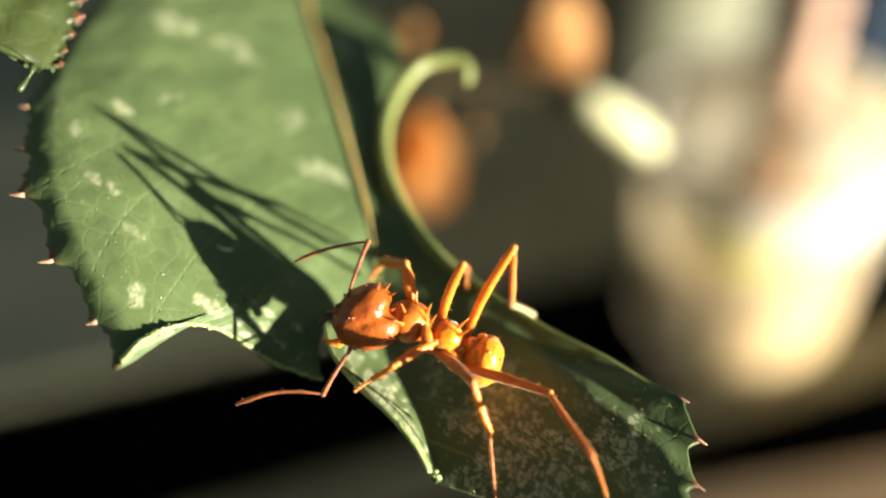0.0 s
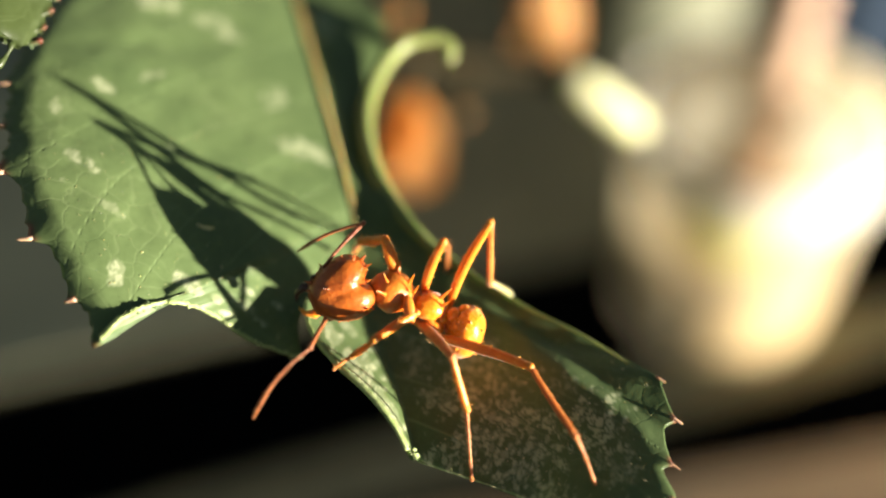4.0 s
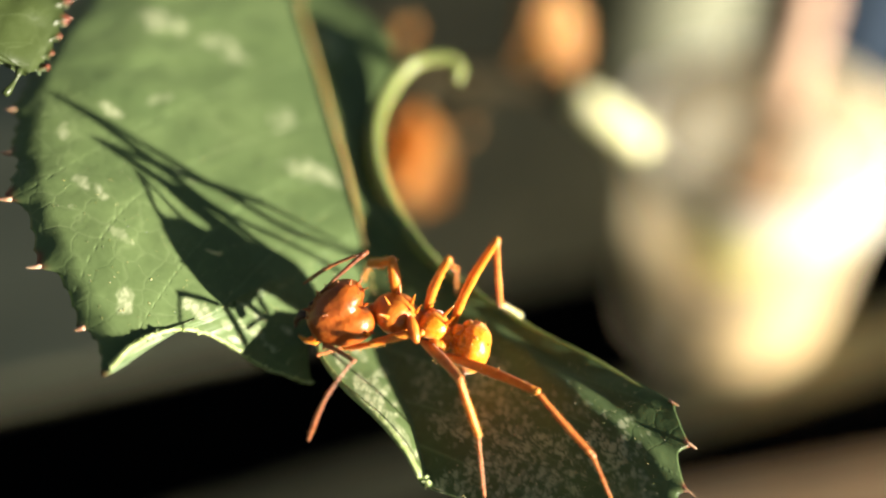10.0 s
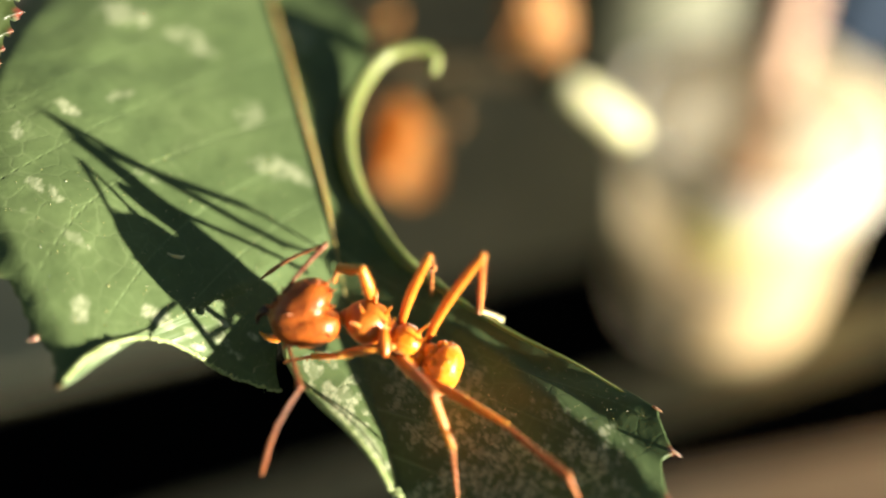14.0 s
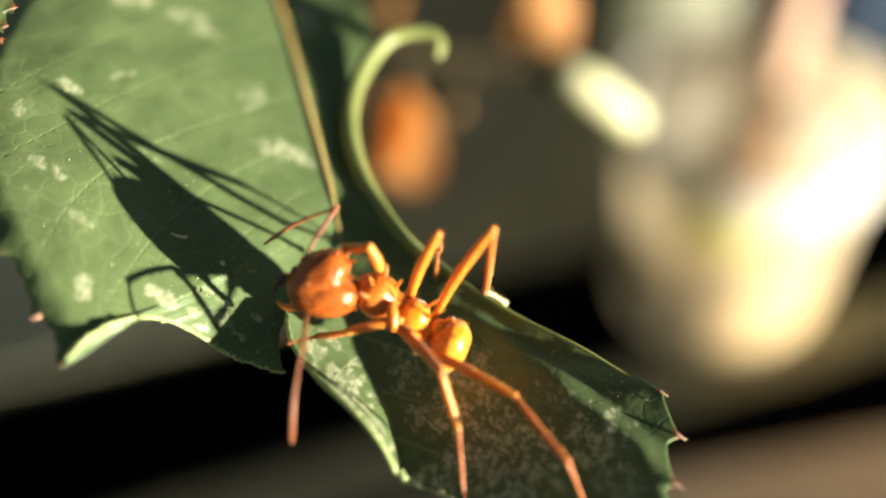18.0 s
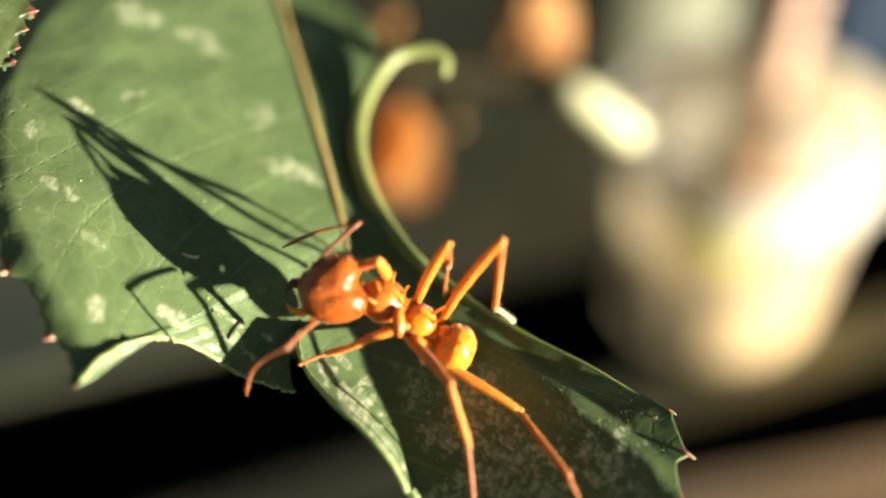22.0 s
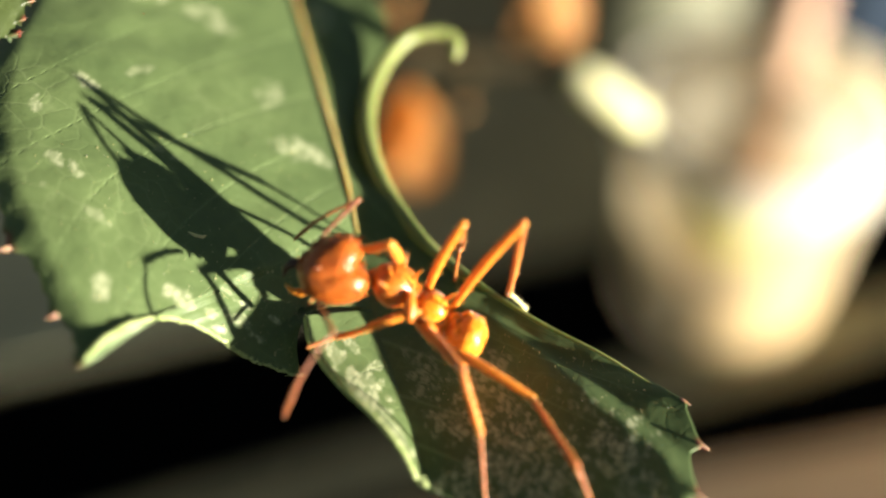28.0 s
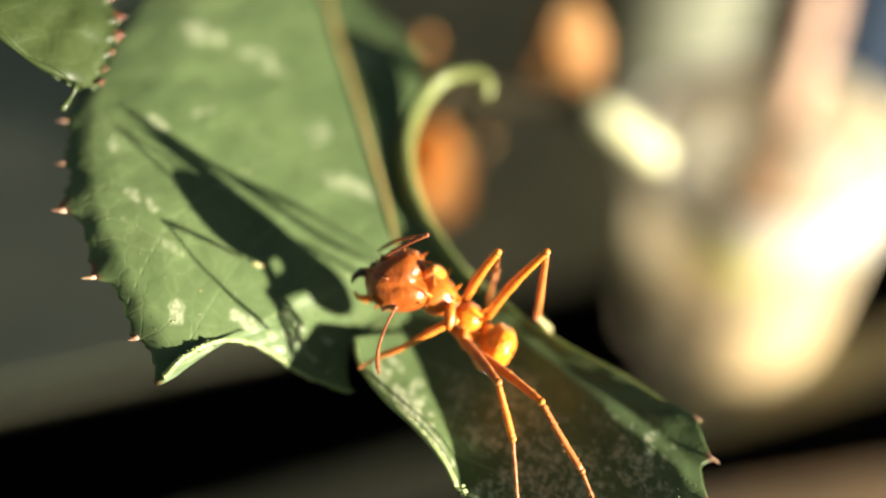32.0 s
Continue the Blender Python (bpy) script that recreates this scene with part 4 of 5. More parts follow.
def body_mesh():
    bm = bmesh.new()
    o = WAIST
    rng = random.Random(8)
    pieces = [((-1.65, -1.63, 35.90), (0.74, 0.66, 0.78)), ((-1.14, -1.90, 36.00), (0.50, 0.46, 0.55)), ((-0.65, -2.14, 36.10), (0.45, 0.46, 0.50)),
              ((-2.28, -1.54, 36.00), (0.34, 0.30, 0.34))]
    for i, (c, r) in enumerate(pieces):
        blob(bm, at(c) - o, FRAME, [k * MM for k in r], 0.10, 2.2, i)
        hairs(bm, rng, 10, at(c) - o, [k * MM for k in r], FRAME, 0.12)
    for a, b, r in (((-1.44, -1.06, 35.80), (-1.34, -0.55, 35.60), .11), ((-1.06, -1.34, 35.70), (-0.86, -1.03, 35.40), .10), ((-1.76, -1.33, 35.40), (-1.88, -0.96, 34.90), .09), ((-1.85, -1.69, 35.10), (-2.14, -1.52, 34.70), .10),
                    ((-0.17, -2.00, 35.80), (0.36, -1.56, 35.50), .13), ((0.00, -2.16, 35.60), (0.35, -1.92, 35.00), .09), ((-0.92, -1.66, 35.40), (-0.70, -1.39, 35.10), .08)):
        cone(bm, at(a) - o, at(b) - o, r * 0.8 * MM, 8)
    blob(bm, at((-1.06, -2.21, 35.20)) - o, (axes(0.15, -1, 0.1), axes(1, 0.1, 0), axes(0, 0, 1)), [.50 * MM, .2 * MM, .2 * MM], 0.05, 2, 3)
    blob(bm, at((-0.41, -2.85, 35.70)) - o, (axes(0.2, -1, 0.1), axes(1, 0.1, 0), axes(0, 0, 1)), [.34 * MM, .22 * MM, .24 * MM], 0.05, 2, 5)
    return bm


thorax = part("thorax", body_mesh(), SHELL, ant, "spined amber mid-body")
bm = bmesh.new()
for i, (c, r) in enumerate((((0.10, -2.66, 36.20), (.28, .34, .30)), ((0.34, -2.80, 36.10), (.26, .36, .34)))):
    blob(bm, at(c) - WAIST, FRAME, [k * MM for k in r], 0.1, 3, i)
for a, b in (((0.11, -2.38, 36.00), (0.30, -2.18, 35.80)), ((0.34, -2.45, 35.90), (0.51, -2.26, 35.70))):
    cone(bm, at(a) - WAIST, at(b) - WAIST, 0.08 * MM)
part("waist", bm, SHELL, thorax)
bm = bmesh.new()
for i, (c, r) in enumerate((((-0.42, -2.18, 35.90), (.56, .52, .54)), ((-0.10, -2.54, 36.10), (.42, .40, .42)), ((-0.23, -2.83, 35.90), (.34, .30, .32)))):
    blob(bm, at(c) - WAIST, FRAME, [k * MM for k in r], 0.14, 2.6, i + 20)
part("hind_thorax", bm, GOLD, thorax, "golden hind part of the mid-body")
bm = bmesh.new()
blob(bm, at((0.77, -3.08, 36.20)) - WAIST, FRAME, [.66 * MM, 1.0 * MM, .84 * MM], 0.05, 2.5, 4, 4)
for i in range(12):
    n = Vector((random.Random(i).gauss(0, 1), random.Random(i + 50).gauss(0.5, 1), random.Random(i + 90).gauss(0, 1))).normalized()
    c = at((0.77, -3.08, 36.20)) - WAIST + sum((a * (k * r * MM) for a, k, r in zip(FRAME, n, (.66, 1.0, .84))), Vector())
    blob(bm, c, FRAME, [.07 * MM, .05 * MM, .07 * MM], 0.1, 2, i, 2)
for c, r in (((0.42, -2.48, 35.85), .25), ((0.78, -2.37, 35.90), .24), ((1.08, -2.59, 36.00), .22), ((0.53, -2.84, 35.60), .2)):
    blob(bm, at(c) - WAIST, FRAME, [r * MM, r * 1.1 * MM, r * MM], 0.12, 2.5, 7, 3)
hairs(bm, random.Random(3), 40, at((0.77, -3.08, 36.20)) - WAIST, [.66 * MM, 1.0 * MM, .84 * MM], FRAME, 0.12)
part("gaster", bm, GOLD, thorax, "glossy golden abdomen with small knobs")

# the head: two lobes behind, narrowing to the jaws
HEAD = at((-3.37, -1.47, 35.60))
H1, H3 = axes(-0.90, -0.30, -0.20), axes(-0.32, 0.90, 0.15)
H2 = H3.cross(H1).normalized()
H2 = H2 if H2.dot(BACK) > 0 else -H2
bm = bmesh.new()
for v in bmesh.ops.create_icosphere(bm, subdivisions=5, radius=1.0)["verts"]:
    a, b, c = v.co / sum(abs(x) ** 2.7 for x in v.co) ** (1 / 2.7) * 0.97
    b2 = b * (1.0 - 0.36 * max(0.0, a) ** 1.2 + 0.12 * max(0.0, -a))
    a2 = a + 0.24 * math.exp(-(b / 0.20) ** 2) * max(0.0, -a) ** 1.7
    c2 = c * (1.0 - 0.09 * math.exp(-(b / 0.14) ** 2) * smooth(-a, -0.6, 0.5))
    k = 1 + 0.020 * noise.noise(v.co * 3.5) + 0.016 * noise.noise(v.co * 11) + 0.006 * noise.noise(v.co * 30)
    v.co = (H1 * (a2 * 1.12) + H3 * (b2 * 1.10) + H2 * (c2 * 0.86)) * MM * k
for a, b, r in (((-2.53, -0.69, 35.20), (-2.29, -0.61, 35.00), .06), ((-2.69, -0.50, 35.40), (-2.50, -0.30, 35.30), .08), ((-3.31, -0.48, 35.20), (-3.29, -0.30, 35.00), .10), ((-3.66, -0.58, 35.30), (-3.76, -0.39, 35.20), .09), ((-2.55, -2.05, 35.00), (-2.37, -2.13, 34.80), .05), ((-3.02, -0.48, 35.30), (-2.94, -0.33, 35.20), .07)):
    cone(bm, at(a) - HEAD, at(b) - HEAD, r * MM, 8)
for a, b, c, long in ((-0.78, 0.80, 0.30, 0.34), (-0.78, -0.80, 0.35, 0.28), (-0.95, 0.45, 0.40, 0.16), (-0.30, 0.98, 0.25, 0.16), (0.30, 0.90, 0.35, 0.15), (0.72, 0.62, 0.55, 0.30), (0.72, -0.62, 0.55, 0.26)):
    foot = (H1 * (a * 0.98) + H3 * (b * 0.98) + H2 * (c * 0.80)) * MM
    cone(bm, foot * 0.95, foot + (H1 * a + H3 * b + H2 * c).normalized() * long * MM, 0.11 * MM, 8)
knobs = random.Random(21)
for _ in range(26):
    n = Vector((knobs.uniform(-1, 0.6), knobs.gauss(0, 0.8), abs(knobs.gauss(0, 0.7)))).normalized()
    foot = (H1 * (n.x * 1.08) + H3 * (n.y * 1.06) + H2 * (n.z * 0.83)) * MM
    cone(bm, foot * 0.97, foot + (H1 * n.x + H3 * n.y + H2 * n.z) * MM * knobs.uniform(0.05, 0.17), knobs.uniform(0.05, 0.09) * MM, 7)
hairs(bm, random.Random(6), 70, (0, 0, 0), [1.05 * MM, 1.03 * MM, 0.85 * MM], (H1, H3, H2), 0.10)
head = part("head", bm, DARK_SHELL, ant, "heart-shaped rust-orange head")
bm = bmesh.new()
blob(bm, H1 * 0.60 * MM - H2 * 0.02 * MM, (H1, H3, H2), [.53 * MM, .80 * MM, .70 * MM], 0.10, 3, 2, 4)
part("face", bm, FACE, head, "dark rust-brown face")
for s in (1, -1):
    bm = bmesh.new()
    blob(bm, H1 * 0.62 * MM + H3 * s * 0.78 * MM + H2 * 0.28 * MM, (H1, H3, H2), [.11 * MM, .07 * MM, .10 * MM], detail=2)
    part("eye", bm, BLACK, head, "small black eye")
    bm = bmesh.new()
    root = H1 * 0.98 * MM + H3 * s * 0.36 * MM - H2 * 0.15 * MM
    tube(bm, [root, root + (H1 * 0.28 + H3 * s * 0.14) * MM, root + (H1 * 0.56 + H3 * s * 0.02) * MM, root + (H1 * 0.72 - H3 * s * 0.22) * MM], [.19 * MM, .17 * MM, .10 * MM, .02 * MM], 10)
    for k in range(4):
        q = root + (H1 * (0.5 + 0.06 * k) - H3 * s * (0.02 + 0.05 * k)) * MM
        cone(bm, q, q - H3 * s * 0.12 * MM, 0.03 * MM, 5)
    part("jaw", bm, (BLACK if s > 0 else GOLD), head, "black toothed jaw" if s > 0 else "orange jaw")
    bm = bmesh.new()
    blob(bm, H1 * 0.72 * MM + H3 * s * 0.42 * MM + H2 * 0.46 * MM, (H1, H3, H2), [.30 * MM, .06 * MM, .12 * MM], detail=2)
    part("frontal_ridge", bm, DARK_SHELL, head)


# limbs: straight segments along their own z axis
def along(a, b):
    """The pose of a segment that runs from a to b."""
    return Matrix.Translation(a) @ (b - a).to_track_quat("Z", "Y").to_matrix().to_4x4()


def segment(name, length, radii, mat, parent, bow=0.0, bristles=0, rings=0, label="", seed=1):
    """A tapered limb segment from its joint along z, with bristles."""
    bm = bmesh.new()
    n = max(12, 3 * len(radii), rings * 2)
    points, sizes = [], []
    for i in range(n + 1):
        f = i / n
        k = f * (len(radii) - 1)
        j = min(int(k), len(radii) - 2)
        r = radii[j] + (radii[j + 1] - radii[j]) * smooth(k - j, 0, 1)
        if rings:
            r *= 1.0 if i % 2 else 0.86
        points.append(Vector((0, bow * math.sin(math.pi * f) * length, f * length)))
        sizes.append(r * MM)
    tube(bm, points, sizes, 10)
    blob(bm, points[0], ((1, 0, 0), (0, 1, 0), (0, 0, 1)), [sizes[0] * 1.15] * 3, detail=2)
    blob(bm, points[-1], ((1, 0, 0), (0, 1, 0), (0, 0, 1)), [sizes[-1] * 1.15] * 3, detail=2)
    rng = random.Random(seed)
    for _ in range(bristles):
        i = rng.randrange(n)
        out = Vector((rng.gauss(0, 1), rng.gauss(0, 1), 0.6)).normalized()
        foot = points[i] + Vector((out.x, out.y, 0)).normalized() * sizes[i] * 0.95
        cone(bm, foot, foot + out * 0.12 * MM * rng.uniform(0.6, 1.3), 0.013 * MM, 4)
    return part(name, bm, mat, parent, label)


LEGS = []


def leg(hip, knee, ankle, foot, sizes, mats, follow, name):
    """A leg of the ant at rest: hip, knee, ankle and foot, in millimetres of the stage."""
    p = [at(q) for q in (hip, knee, ankle, foot)]
    f, t, s = sizes
    femur = segment("femur", (p[1] - p[0]).length, [f * 0.75, f, f * 1.1, f * 0.95, f * 0.75], mats[0], ant, 0.03, 80, label=name + " thigh", seed=len(LEGS))
    tibia = segment("tibia", (p[2] - p[1]).length, [t * 0.85, t, t * 1.1, t], mats[1], femur, -0.02, 70, label="bristly shin", seed=len(LEGS) + 20)
    tarsus = segment("tarsus", (p[3] - p[2]).length, [s, s * 0.8, s * 0.75, s * 0.7, s * 0.9], mats[2], femur, 0.02, 44, 7, label="ringed foot", seed=len(LEGS) + 40)
    LEGS.append((femur, tibia, tarsus, p, follow))


leg((-0.30, -3.17, 35.90), (2.82, -4.24, 34.30), (4.60, -6.12, 33.70), (5.34, -7.97, 33.90), (.160, .105, .070), (LIMB, BROWN_LIMB, BROWN_LIMB), (1, 2), "orange")
leg((-0.88, -2.67, 36.30), (0.43, -3.68, 33.60), (0.97, -5.51, 34.00), (1.16, -7.81, 34.30), (.170, .115, .065), (BROWN_LIMB, LIMB, BROWN_LIMB), None, "brownish")
leg((-0.82, -2.32, 35.20), (-2.41, -2.50, 34.60), (-3.46, -2.80, 35.60), (-4.17, -3.06, 36.20), (.145, .10, .065), (LIMB, LIMB, BROWN_LIMB), "step", "orange")
leg((-1.53, -1.03, 36.10), (-1.75, 0.02, 35.20), (-2.54, -0.06, 36.50), (-3.09, -0.61, 39.50), (.19, .16, .11), (LIMB, LIMB, LIMB), None, "orange")
leg((-0.62, -1.81, 36.50), (0.20, 0.07, 33.90), (0.37, -0.28, 37.40), (0.34, -1.25, 39.90), (.155, .115, .08), (LIMB, BROWN_LIMB, BROWN_LIMB), (5, 6), "golden")
leg((0.25, -2.22, 36.60), (1.74, 0.55, 33.55), (1.89, -1.55, 37.20), (2.68, -2.04, 39.00), (.155, .115, .10), (LIMB, BROWN_LIMB, PAD), (3, 4), "golden")

scape_a = segment("antenna", 1.75 * MM, [.06, .07, .075, .085], FEELER, ant, 0.04, 18, label="near feeler's stem")
whip_a = segment("antenna_tip", 2.85 * MM, [.045, .045, .048, .055, .072, .088, .05], FEELER, scape_a, 0.13, 20, 9, "ringed feeler tip, thicker at its end", 5)
scape_b = segment("antenna", 1.95 * MM, [.05, .055, .07, .08], FACE, ant, 0.03, 18, label="dark stem of a feeler")
whip_b = segment("antenna_tip", 2.9 * MM, [.05, .05, .055, .06, .07, .075, .04], FEELER, scape_b, 0.05, 20, 9, "ringed feeler tip", 6)
ROOT_A, ROOT_B = (-3.82, -2.43, 35.10), (-3.91, -0.69, 35.10)

# ---- the cup with the cutting ----
CUP_AT = Vector((0.0930, 0.2400, 0.0008))
cup = thing("plastic_cup", Matrix.Translation(CUP_AT) @ Matrix.Scale(1.08, 4), "milky white plastic cup of soil, sunlit, standing on the black gap strip", "cup")
bm = bmesh.new()
profile = [(0.0, 0.0), (0.0290, 0.0), (0.0300, 0.001), (0.0326, 0.066), (0.0330, 0.0665), (0.0334, 0.0690), (0.0332, 0.0700), (0.0327, 0.0705), (0.0319, 0.066), (0.0294, 0.0025), (0.0, 0.0025)]
rings = []
for r, z in profile:
    rings.append([bm.verts.new((max(r, 1e-5) * math.cos(2 * math.pi * k / 64), max(r, 1e-5) * math.sin(2 * math.pi * k / 64), z)) for k in range(64)])
for i, (a, b) in enumerate(zip(rings, rings[1:])):
    for k in range(64):
        bm.faces.new((a[k], a[(k + 1) % 64], b[(k + 1) % 64], b[k])).material_index = 1 if i >= 7 else 0
part("wall", bm, (CUP, SKIN), cup, "thin milky wall")
bm = bmesh.new()
section = [(0.0335, 0.0585), (0.0352, 0.0585), (0.0358, 0.0590), (0.0366, 0.0700), (0.0362, 0.0718), (0.0348, 0.0725), (0.0334, 0.0718), (0.0331, 0.0700)]
rings = [[bm.verts.new((r * math.cos(2 * math.pi * k / 64), r * math.sin(2 * math.pi * k / 64), z)) for k in range(64)] for r, z in section]
for a, b in zip(rings, rings[1:] + rings[:1]):
    for k in range(64):
        bm.faces.new((a[k], a[(k + 1) % 64], b[(k + 1) % 64], b[k]))
part("rim", bm, WHITE, cup, "broad opaque white rim band")
bm = bmesh.new()
rings = []
for r, z in ((0.0, 0.003), (0.0288, 0.003), (0.0292, 0.012), (0.0297, 0.022), (0.0299, 0.027), (0.024, 0.0295), (0.016, 0.031), (0.008, 0.032), (0.0, 0.032)):
    ring = []
    for k in range(40):
        a = 2 * math.pi * k / 40
        lump = 0.003 * noise.noise(Vector((r * 160 * math.cos(a), r * 160 * math.sin(a), 3))) if z > 0.028 else 0.0
        ring.append(bm.verts.new((max(r, 1e-5) * math.cos(a), max(r, 1e-5) * math.sin(a), z + lump)))
    rings.append(ring)
for a, b in zip(rings, rings[1:]):
    for k in range(40):
        bm.faces.new((a[k], a[(k + 1) % 40], b[(k + 1) % 40], b[k]))
part("soil", bm, SOIL, cup, "mossy light brown soil filling half of the cup")
bm = bmesh.new()
tube(bm, [Vector((0.006, 0.008, 0.031)), Vector((0.006, 0.012, 0.10)), Vector((0.005, 0.018, 0.14)), Vector((0.004, 0.026, 0.24))], [0.0062, 0.0060, 0.0058, 0.0055], 14)
part("cutting", bm, BARK, cup, "thick pinkish-brown bare stem")
bm = bmesh.new()
for i in range(14):
    g = random.Random(i)
    blob(bm, (g.uniform(-0.024, 0.002), g.uniform(-0.022, 0.012), 0.0315), ((1, 0, 0), (0, 1, 0), (0, 0, 1)), (g.uniform(0.003, 0.007), g.uniform(0.003, 0.006), 0.0025), 0.4, 2, i, 2)
tagged(part("petal_litter", bm, PETAL, cup, "dry orange petals on the soil"), kind="stuff")

bm = bmesh.new()
sheet = []
for layer in (0.0341, 0.0344):
    for i in range(13):
        for j in range(13):
            f, g = i / 12 - 0.5, j / 12 - 0.5
            wide = 0.55 * math.sqrt(max(0.02, 1 - 3.4 * g * g)) * (1 + 0.15 * noise.noise(Vector((g * 5, 2, 7))))
            a = -math.pi / 2 - 0.42 + f * wide * 1.3
            r = layer - 0.0009 * (0.5 - g) + 0.0004 * noise.noise(Vector((f * 4, g * 4, 1)))
            sheet.append(bm.verts.new((r * math.cos(a), r * math.sin(a), 0.0545 + g * 0.021)))
for layer in range(2):
    for i in range(12):
        for j in range(12):
            o = layer * 169 + i * 13 + j
            q = [sheet[o], sheet[o + 1], sheet[o + 14], sheet[o + 13]]
            bm.faces.new(q if layer else q[::-1])
part("yellow_leaf", bm, YELLOW, cup, "yellowed leaf clinging to the wall")

# ---- dried flowers on the same bush ----
def petal(bm, centre, way, size, curl, seed):
    """One crumpled petal: a thin cupped sheet."""
    g = random.Random(seed)
    way = way.normalized()
    side = way.orthogonal().normalized()
    side.rotate(Matrix.Rotation(g.uniform(0, 6.28), 3, way))
    up = way.cross(side)
    rows = []
    for layer in (0.0, -0.00025):
        for i in range(9):
            f = i / 8
            wide = math.sin(math.pi * (0.12 + 0.8 * f)) ** 0.8
            for j in range(7):
                s = (j / 6 - 0.5) * wide * 0.7
                lift = curl * (f * f + 1.6 * s * s) + 0.10 * noise.noise(Vector((f * 3, s * 4, seed)))
                rows.append(bm.verts.new(Vector(centre) + (way * f + side * s + up * (lift - 0.2)) * size + up * layer))
    for layer in range(2):
        o = layer * 63
        for i in range(8):
            for j in range(6):
                q = [rows[o + i * 7 + j], rows[o + i * 7 + j + 1], rows[o + (i + 1) * 7 + j + 1], rows[o + (i + 1) * 7 + j]]
                bm.faces.new(q if layer == 0 else q[::-1])


def dried_flower(centre, size, count, way, seed, joint):
    c = spot(centre)
    ob = thing("dried_flower", Matrix.Translation(c), "withered orange rose with crumpled petals", "flower", "withered roses")
    g = random.Random(seed)
    for i in range(count):
        bm = bmesh.new()
        d = (Vector(way) + Vector((g.gauss(0, 0.13), g.gauss(0, 0.3), g.gauss(0, 0.3)))).normalized()
        petal(bm, (0, 0, 0), d, size * g.uniform(0.75, 1.1), g.uniform(0.2, 0.6), seed * 10 + i)
        part("petal", bm, PETAL, ob)
    bm = bmesh.new()
    tube(bm, [Vector(), (spot(joint) - c) * 0.5 + Vector((0, 0, 0.001)), spot(joint) - c], [0.0009, 0.0008, 0.0008], 8)
    part("flower_stalk", bm, TWIG, ob)
    return ob


dried_flower((-3.31, 12.78, 92.00), 0.0094, 2, axes(-0.02, -1.0, 0.1), 1, (-1.19, 15.94, 94.00))
dried_flower((8.80, 23.60, 96.00), 0.0068, 8, axes(0.1, -1.0, 0.1), 2, (8.93, 15.27, 96.00))
dried_flower((1.20, 11.60, 98.00), 0.0015, 1, axes(1.0, 0.05, 0.1), 3, (3.81, 15.71, 95.00))
dried_flower((-3.35, 20.46, 92.00), 0.0022, 2, axes(0, -0.5, 0.3), 4, (-6.09, 18.23, 93.00))

stem = thing("flower_stem", Matrix.Translation(spot((10.96, 14.76, 96.00))), "olive flower stem with a pale yellow-green bud", "stem")
o = spot((10.96, 14.76, 96.00))
bm = bmesh.new()
line = [(-24.83, 40.03, 88.00), (-17.31, 30.48, 90.00), (-10.89, 22.41, 92.00), (-6.09, 18.23, 93.00), (-1.19, 15.94, 94.00), (3.81, 15.71, 95.00), (8.93, 15.27, 96.00), (11.97, 14.00, 96.00), (16.19, 11.07, 97.00)]
tube(bm, [spot(spline(line, i / 24)) - o for i in range(25)], [0.0012] * 25, 10)
part("twig", bm, TWIG, stem, "dark olive twig")
bm = bmesh.new()
line = [(11.44, 14.51, 95.00), (12.85, 13.50, 95.00), (14.93, 12.01, 95.50), (16.79, 10.80, 96.00), (18.15, 9.84, 96.50)]
tube(bm, [spot(spline(line, i / 20)) - o for i in range(21)], [0.00155 * math.sin(math.pi * (0.07 + 0.86 * i / 20)) ** 0.35 for i in range(21)], 14)
part("bud", bm, BUD, stem, "pale yellow-green swollen bud, brightly lit")

cane = thing("rose_cane", Matrix.Translation(Vector((-0.14, 0.06, 0))), "woody olive rose cane rising from the floor", "cane")
o = Vector((-0.14, 0.06, 0))
bm = bmesh.new()
tube(bm, [Vector((0, 0, 0)), Vector((0.004, 0.002, 0.12)), Vector((0.002, 0.006, 0.26)), Vector((0.006, 0.004, 0.40))], [0.005, 0.0046, 0.004, 0.0032], 14)
part("main_stem", bm, TWIG, cane)
for end in ((-22.32, 36.17, 60.00), (-24.83, 40.03, 88.00)):
    bm = bmesh.new()
    a, b = Vector((0.003, 0.005, 0.30)), spot(end) - o
    tube(bm, [a, a.lerp(b, 0.5) + Vector((0, 0, 0.012)), b], [0.0026, 0.002, 0.0012], 10)
    part("side_shoot", bm, TWIG, cane)

# ---- things further back ----
pot = thing("glazed_pot", Matrix.Translation(Vector((0.088, 0.392, 0))) @ Matrix.Scale(1.15, 4), "tall cream-green glazed pot standing on the floor", "pot")
bm = bmesh.new()
profile = [(0.0, 0.0), (0.032, 0.0), (0.034, 0.003), (0.038, 0.10), (0.041, 0.22), (0.044, 0.222), (0.044, 0.23), (0.040, 0.232), (0.038, 0.22), (0.033, 0.02), (0.0, 0.02)]
rings = [[bm.verts.new((max(r, 1e-5) * math.cos(2 * math.pi * k / 56), max(r, 1e-5) * math.sin(2 * math.pi * k / 56), z)) for k in range(56)] for r, z in profile]
for a, b in zip(rings, rings[1:]):
    for k in range(56):
        bm.faces.new((a[k], a[(k + 1) % 56], b[(k + 1) % 56], b[k]))
part("body", bm, CREAM, pot)
bm = bmesh.new()
tube(bm, [Vector((0.0445 * math.cos(a), 0.0445 * math.sin(a), 0.226)) for a in (2 * math.pi * k / 48 for k in range(49))], [0.003] * 49, 8, False)
part("rim", bm, CREAM, pot)
crate = thing("plastic_crate", Matrix.Translation(Vector((0.150, 0.360, 0))), "dark blue plastic crate standing on the floor", "crate")


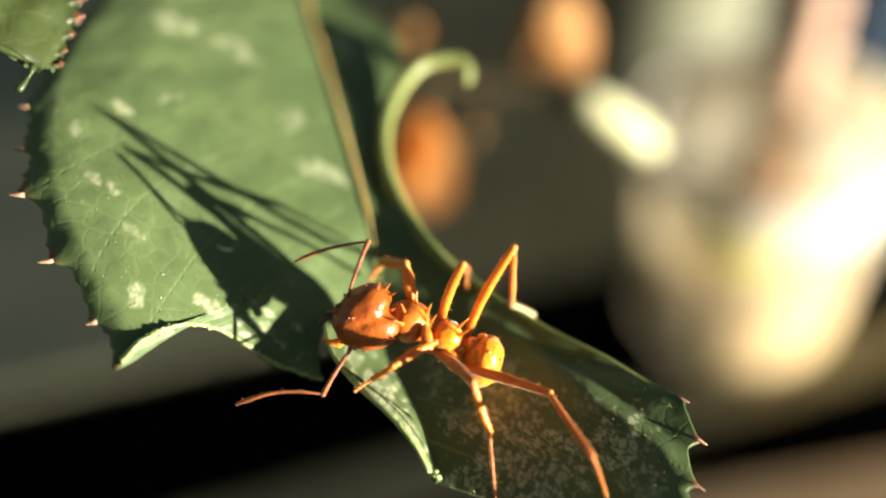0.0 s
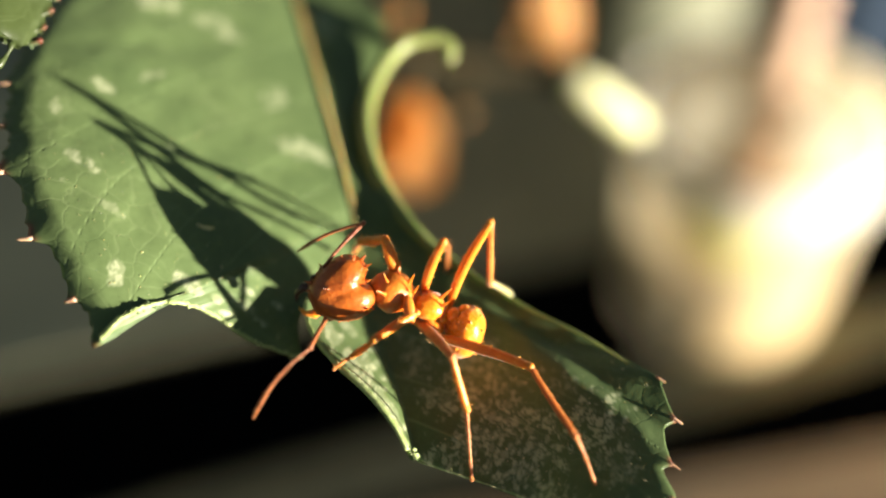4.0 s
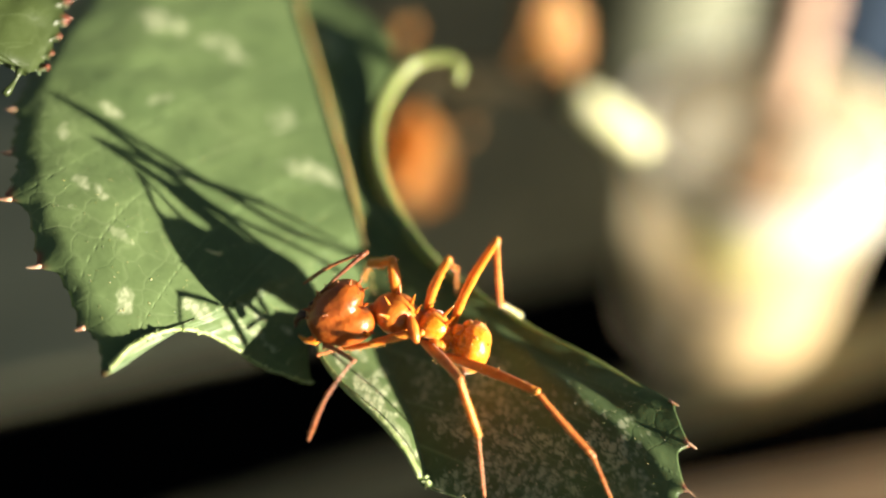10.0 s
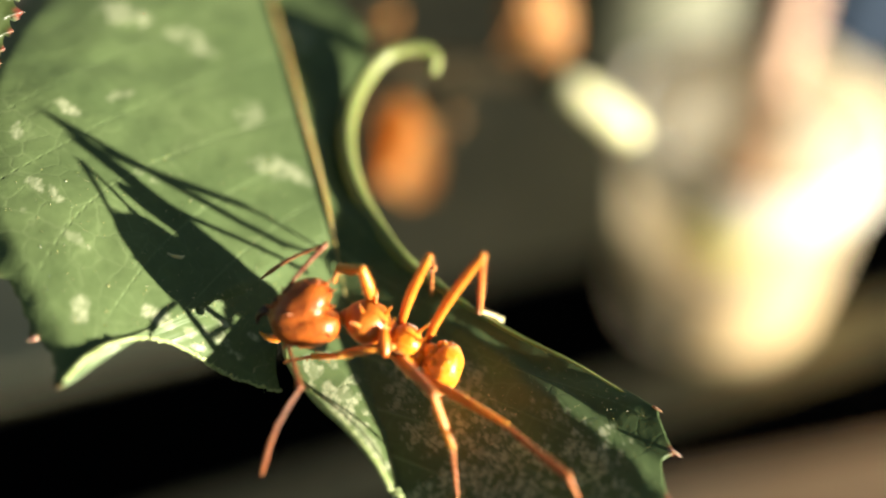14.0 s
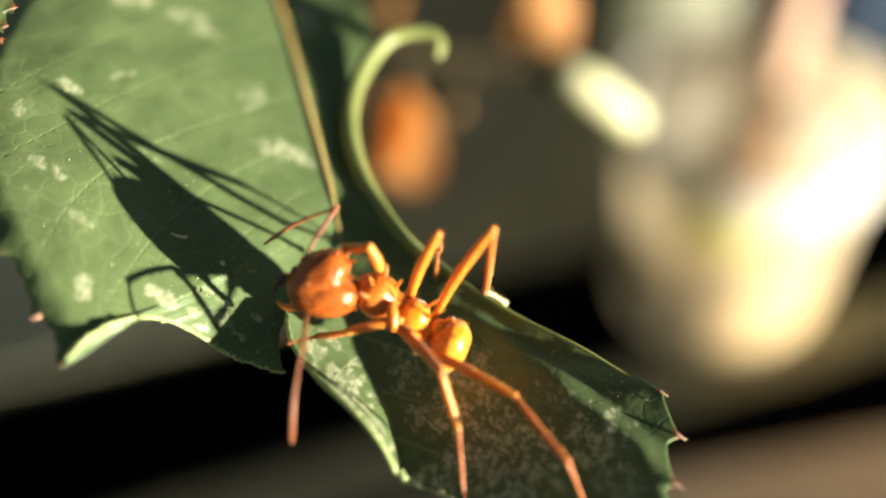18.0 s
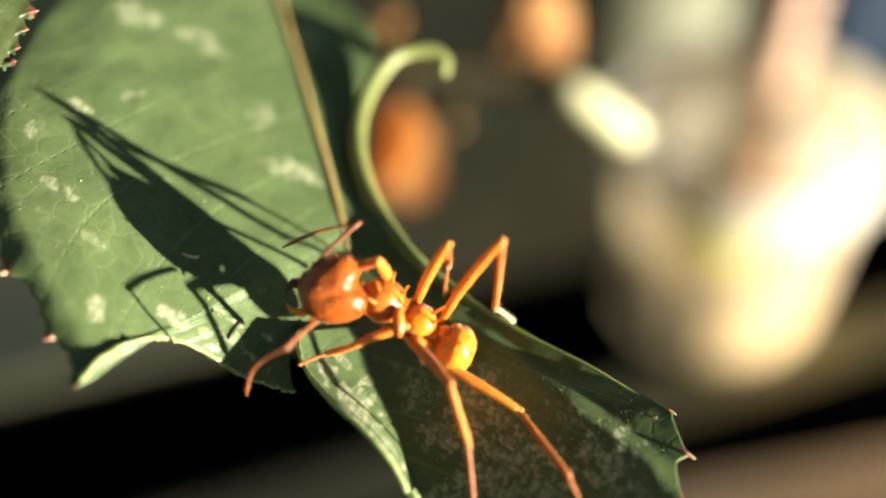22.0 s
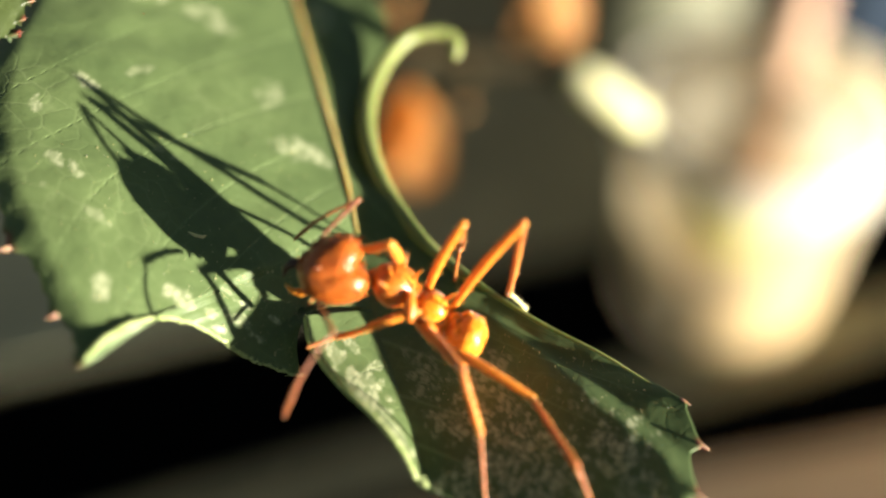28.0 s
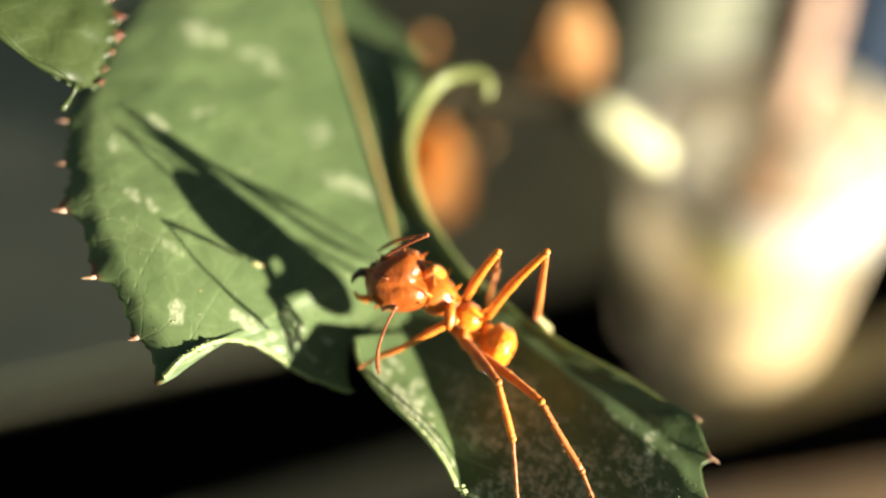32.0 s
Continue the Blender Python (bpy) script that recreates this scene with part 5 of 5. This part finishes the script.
def box(bm, x0, y0, z0, x1, y1, z1, bevel):
    made = bmesh.ops.create_cube(bm, size=1.0)["verts"]
    for v in made:
        v.co = Vector(((x0 + x1) / 2 + v.co.x * (x1 - x0), (y0 + y1) / 2 + v.co.y * (y1 - y0), (z0 + z1) / 2 + v.co.z * (z1 - z0)))
    bmesh.ops.bevel(bm, geom=list({e for v in made for e in v.link_edges}), offset=bevel, segments=2, affect="EDGES")


for x0, y0, x1, y1 in ((0, 0, 0.30, 0.004), (0, 0.196, 0.30, 0.20), (0, 0.004, 0.004, 0.196), (0.296, 0.004, 0.30, 0.196)):
    bm = bmesh.new()
    box(bm, x0, y0, 0.004, x1, y1, 0.20, 0.001)
    part("side", bm, BLUE, crate, smooth=False)
bm = bmesh.new()
box(bm, 0.001, 0.001, 0.0, 0.299, 0.199, 0.004, 0.001)
part("bottom", bm, BLUE, crate, smooth=False)
for i in range(7):
    bm = bmesh.new()
    box(bm, 0.01 + i * 0.045, -0.004, 0.01, 0.016 + i * 0.045, 0.0, 0.19, 0.001)
    part("rib", bm, BLUE, crate, smooth=False)


# ---- what moves ----
def reach(a, b, length, towards):
    """The far end of a segment of that length from a (stage millimetres) that lies behind or before b on its line of sight."""
    d = a[2]
    for _ in range(8):
        x, y = b[0] * d / b[2], b[1] * d / b[2]
        flat = math.hypot(x - a[0], y - a[1])
        if flat >= length:
            return (a[0] + (x - a[0]) * length / flat, a[1] + (y - a[1]) * length / flat, a[2])
        d = a[2] - towards * math.sqrt(length ** 2 - flat ** 2)
    return (x, y, d)


# the near hind foot shifts its hold: seconds, millimetres right and up
STEP_TIMES = [0, 1, 6, 9, 20, 28, 30, 30.6, 31, 32]
STEP_RIGHT = [-0.6, -0.7, 0.0, 0.0, -0.58, -0.9, -0.65, -0.9, -1.45, -1.4]
STEP_UP = [0.1, 0.1, -0.2, 0.0, -0.25, -0.1, 0.0, 0.1, 0.3, -0.1]


def hinge(a, b, length):
    """The far end of a rigid segment from a towards b, swung to or from the lens until its length fits."""
    d = b - a
    flat = d - BACK * d.dot(BACK)
    if flat.length >= length:
        return a + d.normalized() * length
    return a + flat + BACK * math.copysign(math.sqrt(length ** 2 - flat.length ** 2), d.dot(BACK))


def motions():
    poses = leaf_poses()
    for ob in (leaf, next_leaf, ant):
        walk(ob, poses)
    body_rows, head_rows = [], []
    hips = {id(x): [[], [], []] for x, *_ in LEGS}
    feelers = [[], [], [], []]
    for (t, dx, dy, turn, hx, hy), (_, ax, ay, bx, by, cx, cy, ex, ey), knees in zip(BODY_ROWS, FEELER_ROWS, KNEE_ROWS):
        shift = (RIGHT * dx + UP * dy) * MM
        spin = Matrix.Rotation(radians(turn), 4, BACK)
        body = Matrix.Translation(WAIST + shift) @ spin
        body_rows.append((t, body))
        head_rows.append((t, Matrix.Translation(HEAD + (RIGHT * hx + UP * hy) * MM) @ Matrix.Rotation(radians(turn * 0.7), 4, BACK)))
        for femur, tibia, tarsus, p, follow in LEGS:
            hip = body @ (p[0] - WAIST)
            knee, ankle, foot = p[1] + shift * 0.5, p[2] + shift * 0.15, p[3]
            if isinstance(follow, tuple):
                move = (RIGHT * knees[follow[0]] + UP * knees[follow[1]]) * MM
                knee, ankle = p[1] + move, p[2] + move * 0.35
                if follow[0] == 1:
                    drag = RIGHT * float(np.interp(t, STEP_TIMES, STEP_RIGHT)) * MM + UP * float(np.interp(t, STEP_TIMES, STEP_UP)) * MM
                    ankle, foot = p[2] + drag, p[3] + drag
            elif follow == "step" and t < 8.8:
                foot = at((-3.32, -4.30, 34.90))
                knee = hip.lerp(foot, 0.52) + BACK * 0.4 * MM + UP * 0.1 * MM
                ankle = hip.lerp(foot, 0.8)
            elif follow == "step":
                knee = hip.lerp(foot, 0.55) + BACK * 0.3 * MM
                ankle = hip.lerp(foot, 0.8) + BACK * 0.1 * MM
            knee = hinge(hip, knee, (p[1] - p[0]).length)
            ankle = hinge(knee, ankle, (p[2] - p[1]).length)
            f = along(hip, knee)
            rows = hips[id(femur)]
            rows[0].append((t, f))
            rows[1].append((t, f.inverted() @ along(knee, ankle)))
            rows[2].append((t, f.inverted() @ along(ankle, foot)))
        for k, (root, length, tip_length, mid, tip, way) in enumerate(((ROOT_A, 1.75, 2.85, (ax, ay, 35.6), (bx, by, 34.6), -1), (ROOT_B, 1.95, 2.9, (cx, cy, 37.6), (ex, ey, 39.0), -1))):
            base = (root[0] + hx, root[1] + hy, root[2])
            elbow = reach(base, mid, length, 1)
            end = reach(elbow, tip, tip_length, way)
            s = along(at(base), at(elbow))
            feelers[2 * k].append((t, s))
            feelers[2 * k + 1].append((t, s.inverted() @ along(at(elbow), at(end))))
    walk(thorax, body_rows)
    walk(head, head_rows)
    for femur, tibia, tarsus, p, follow in LEGS:
        for ob, rows in zip((femur, tibia, tarsus), hips[id(femur)]):
            walk(ob, rows)
    for ob, rows in zip((scape_a, whip_a, scape_b, whip_b), feelers):
        walk(ob, rows)


motions()
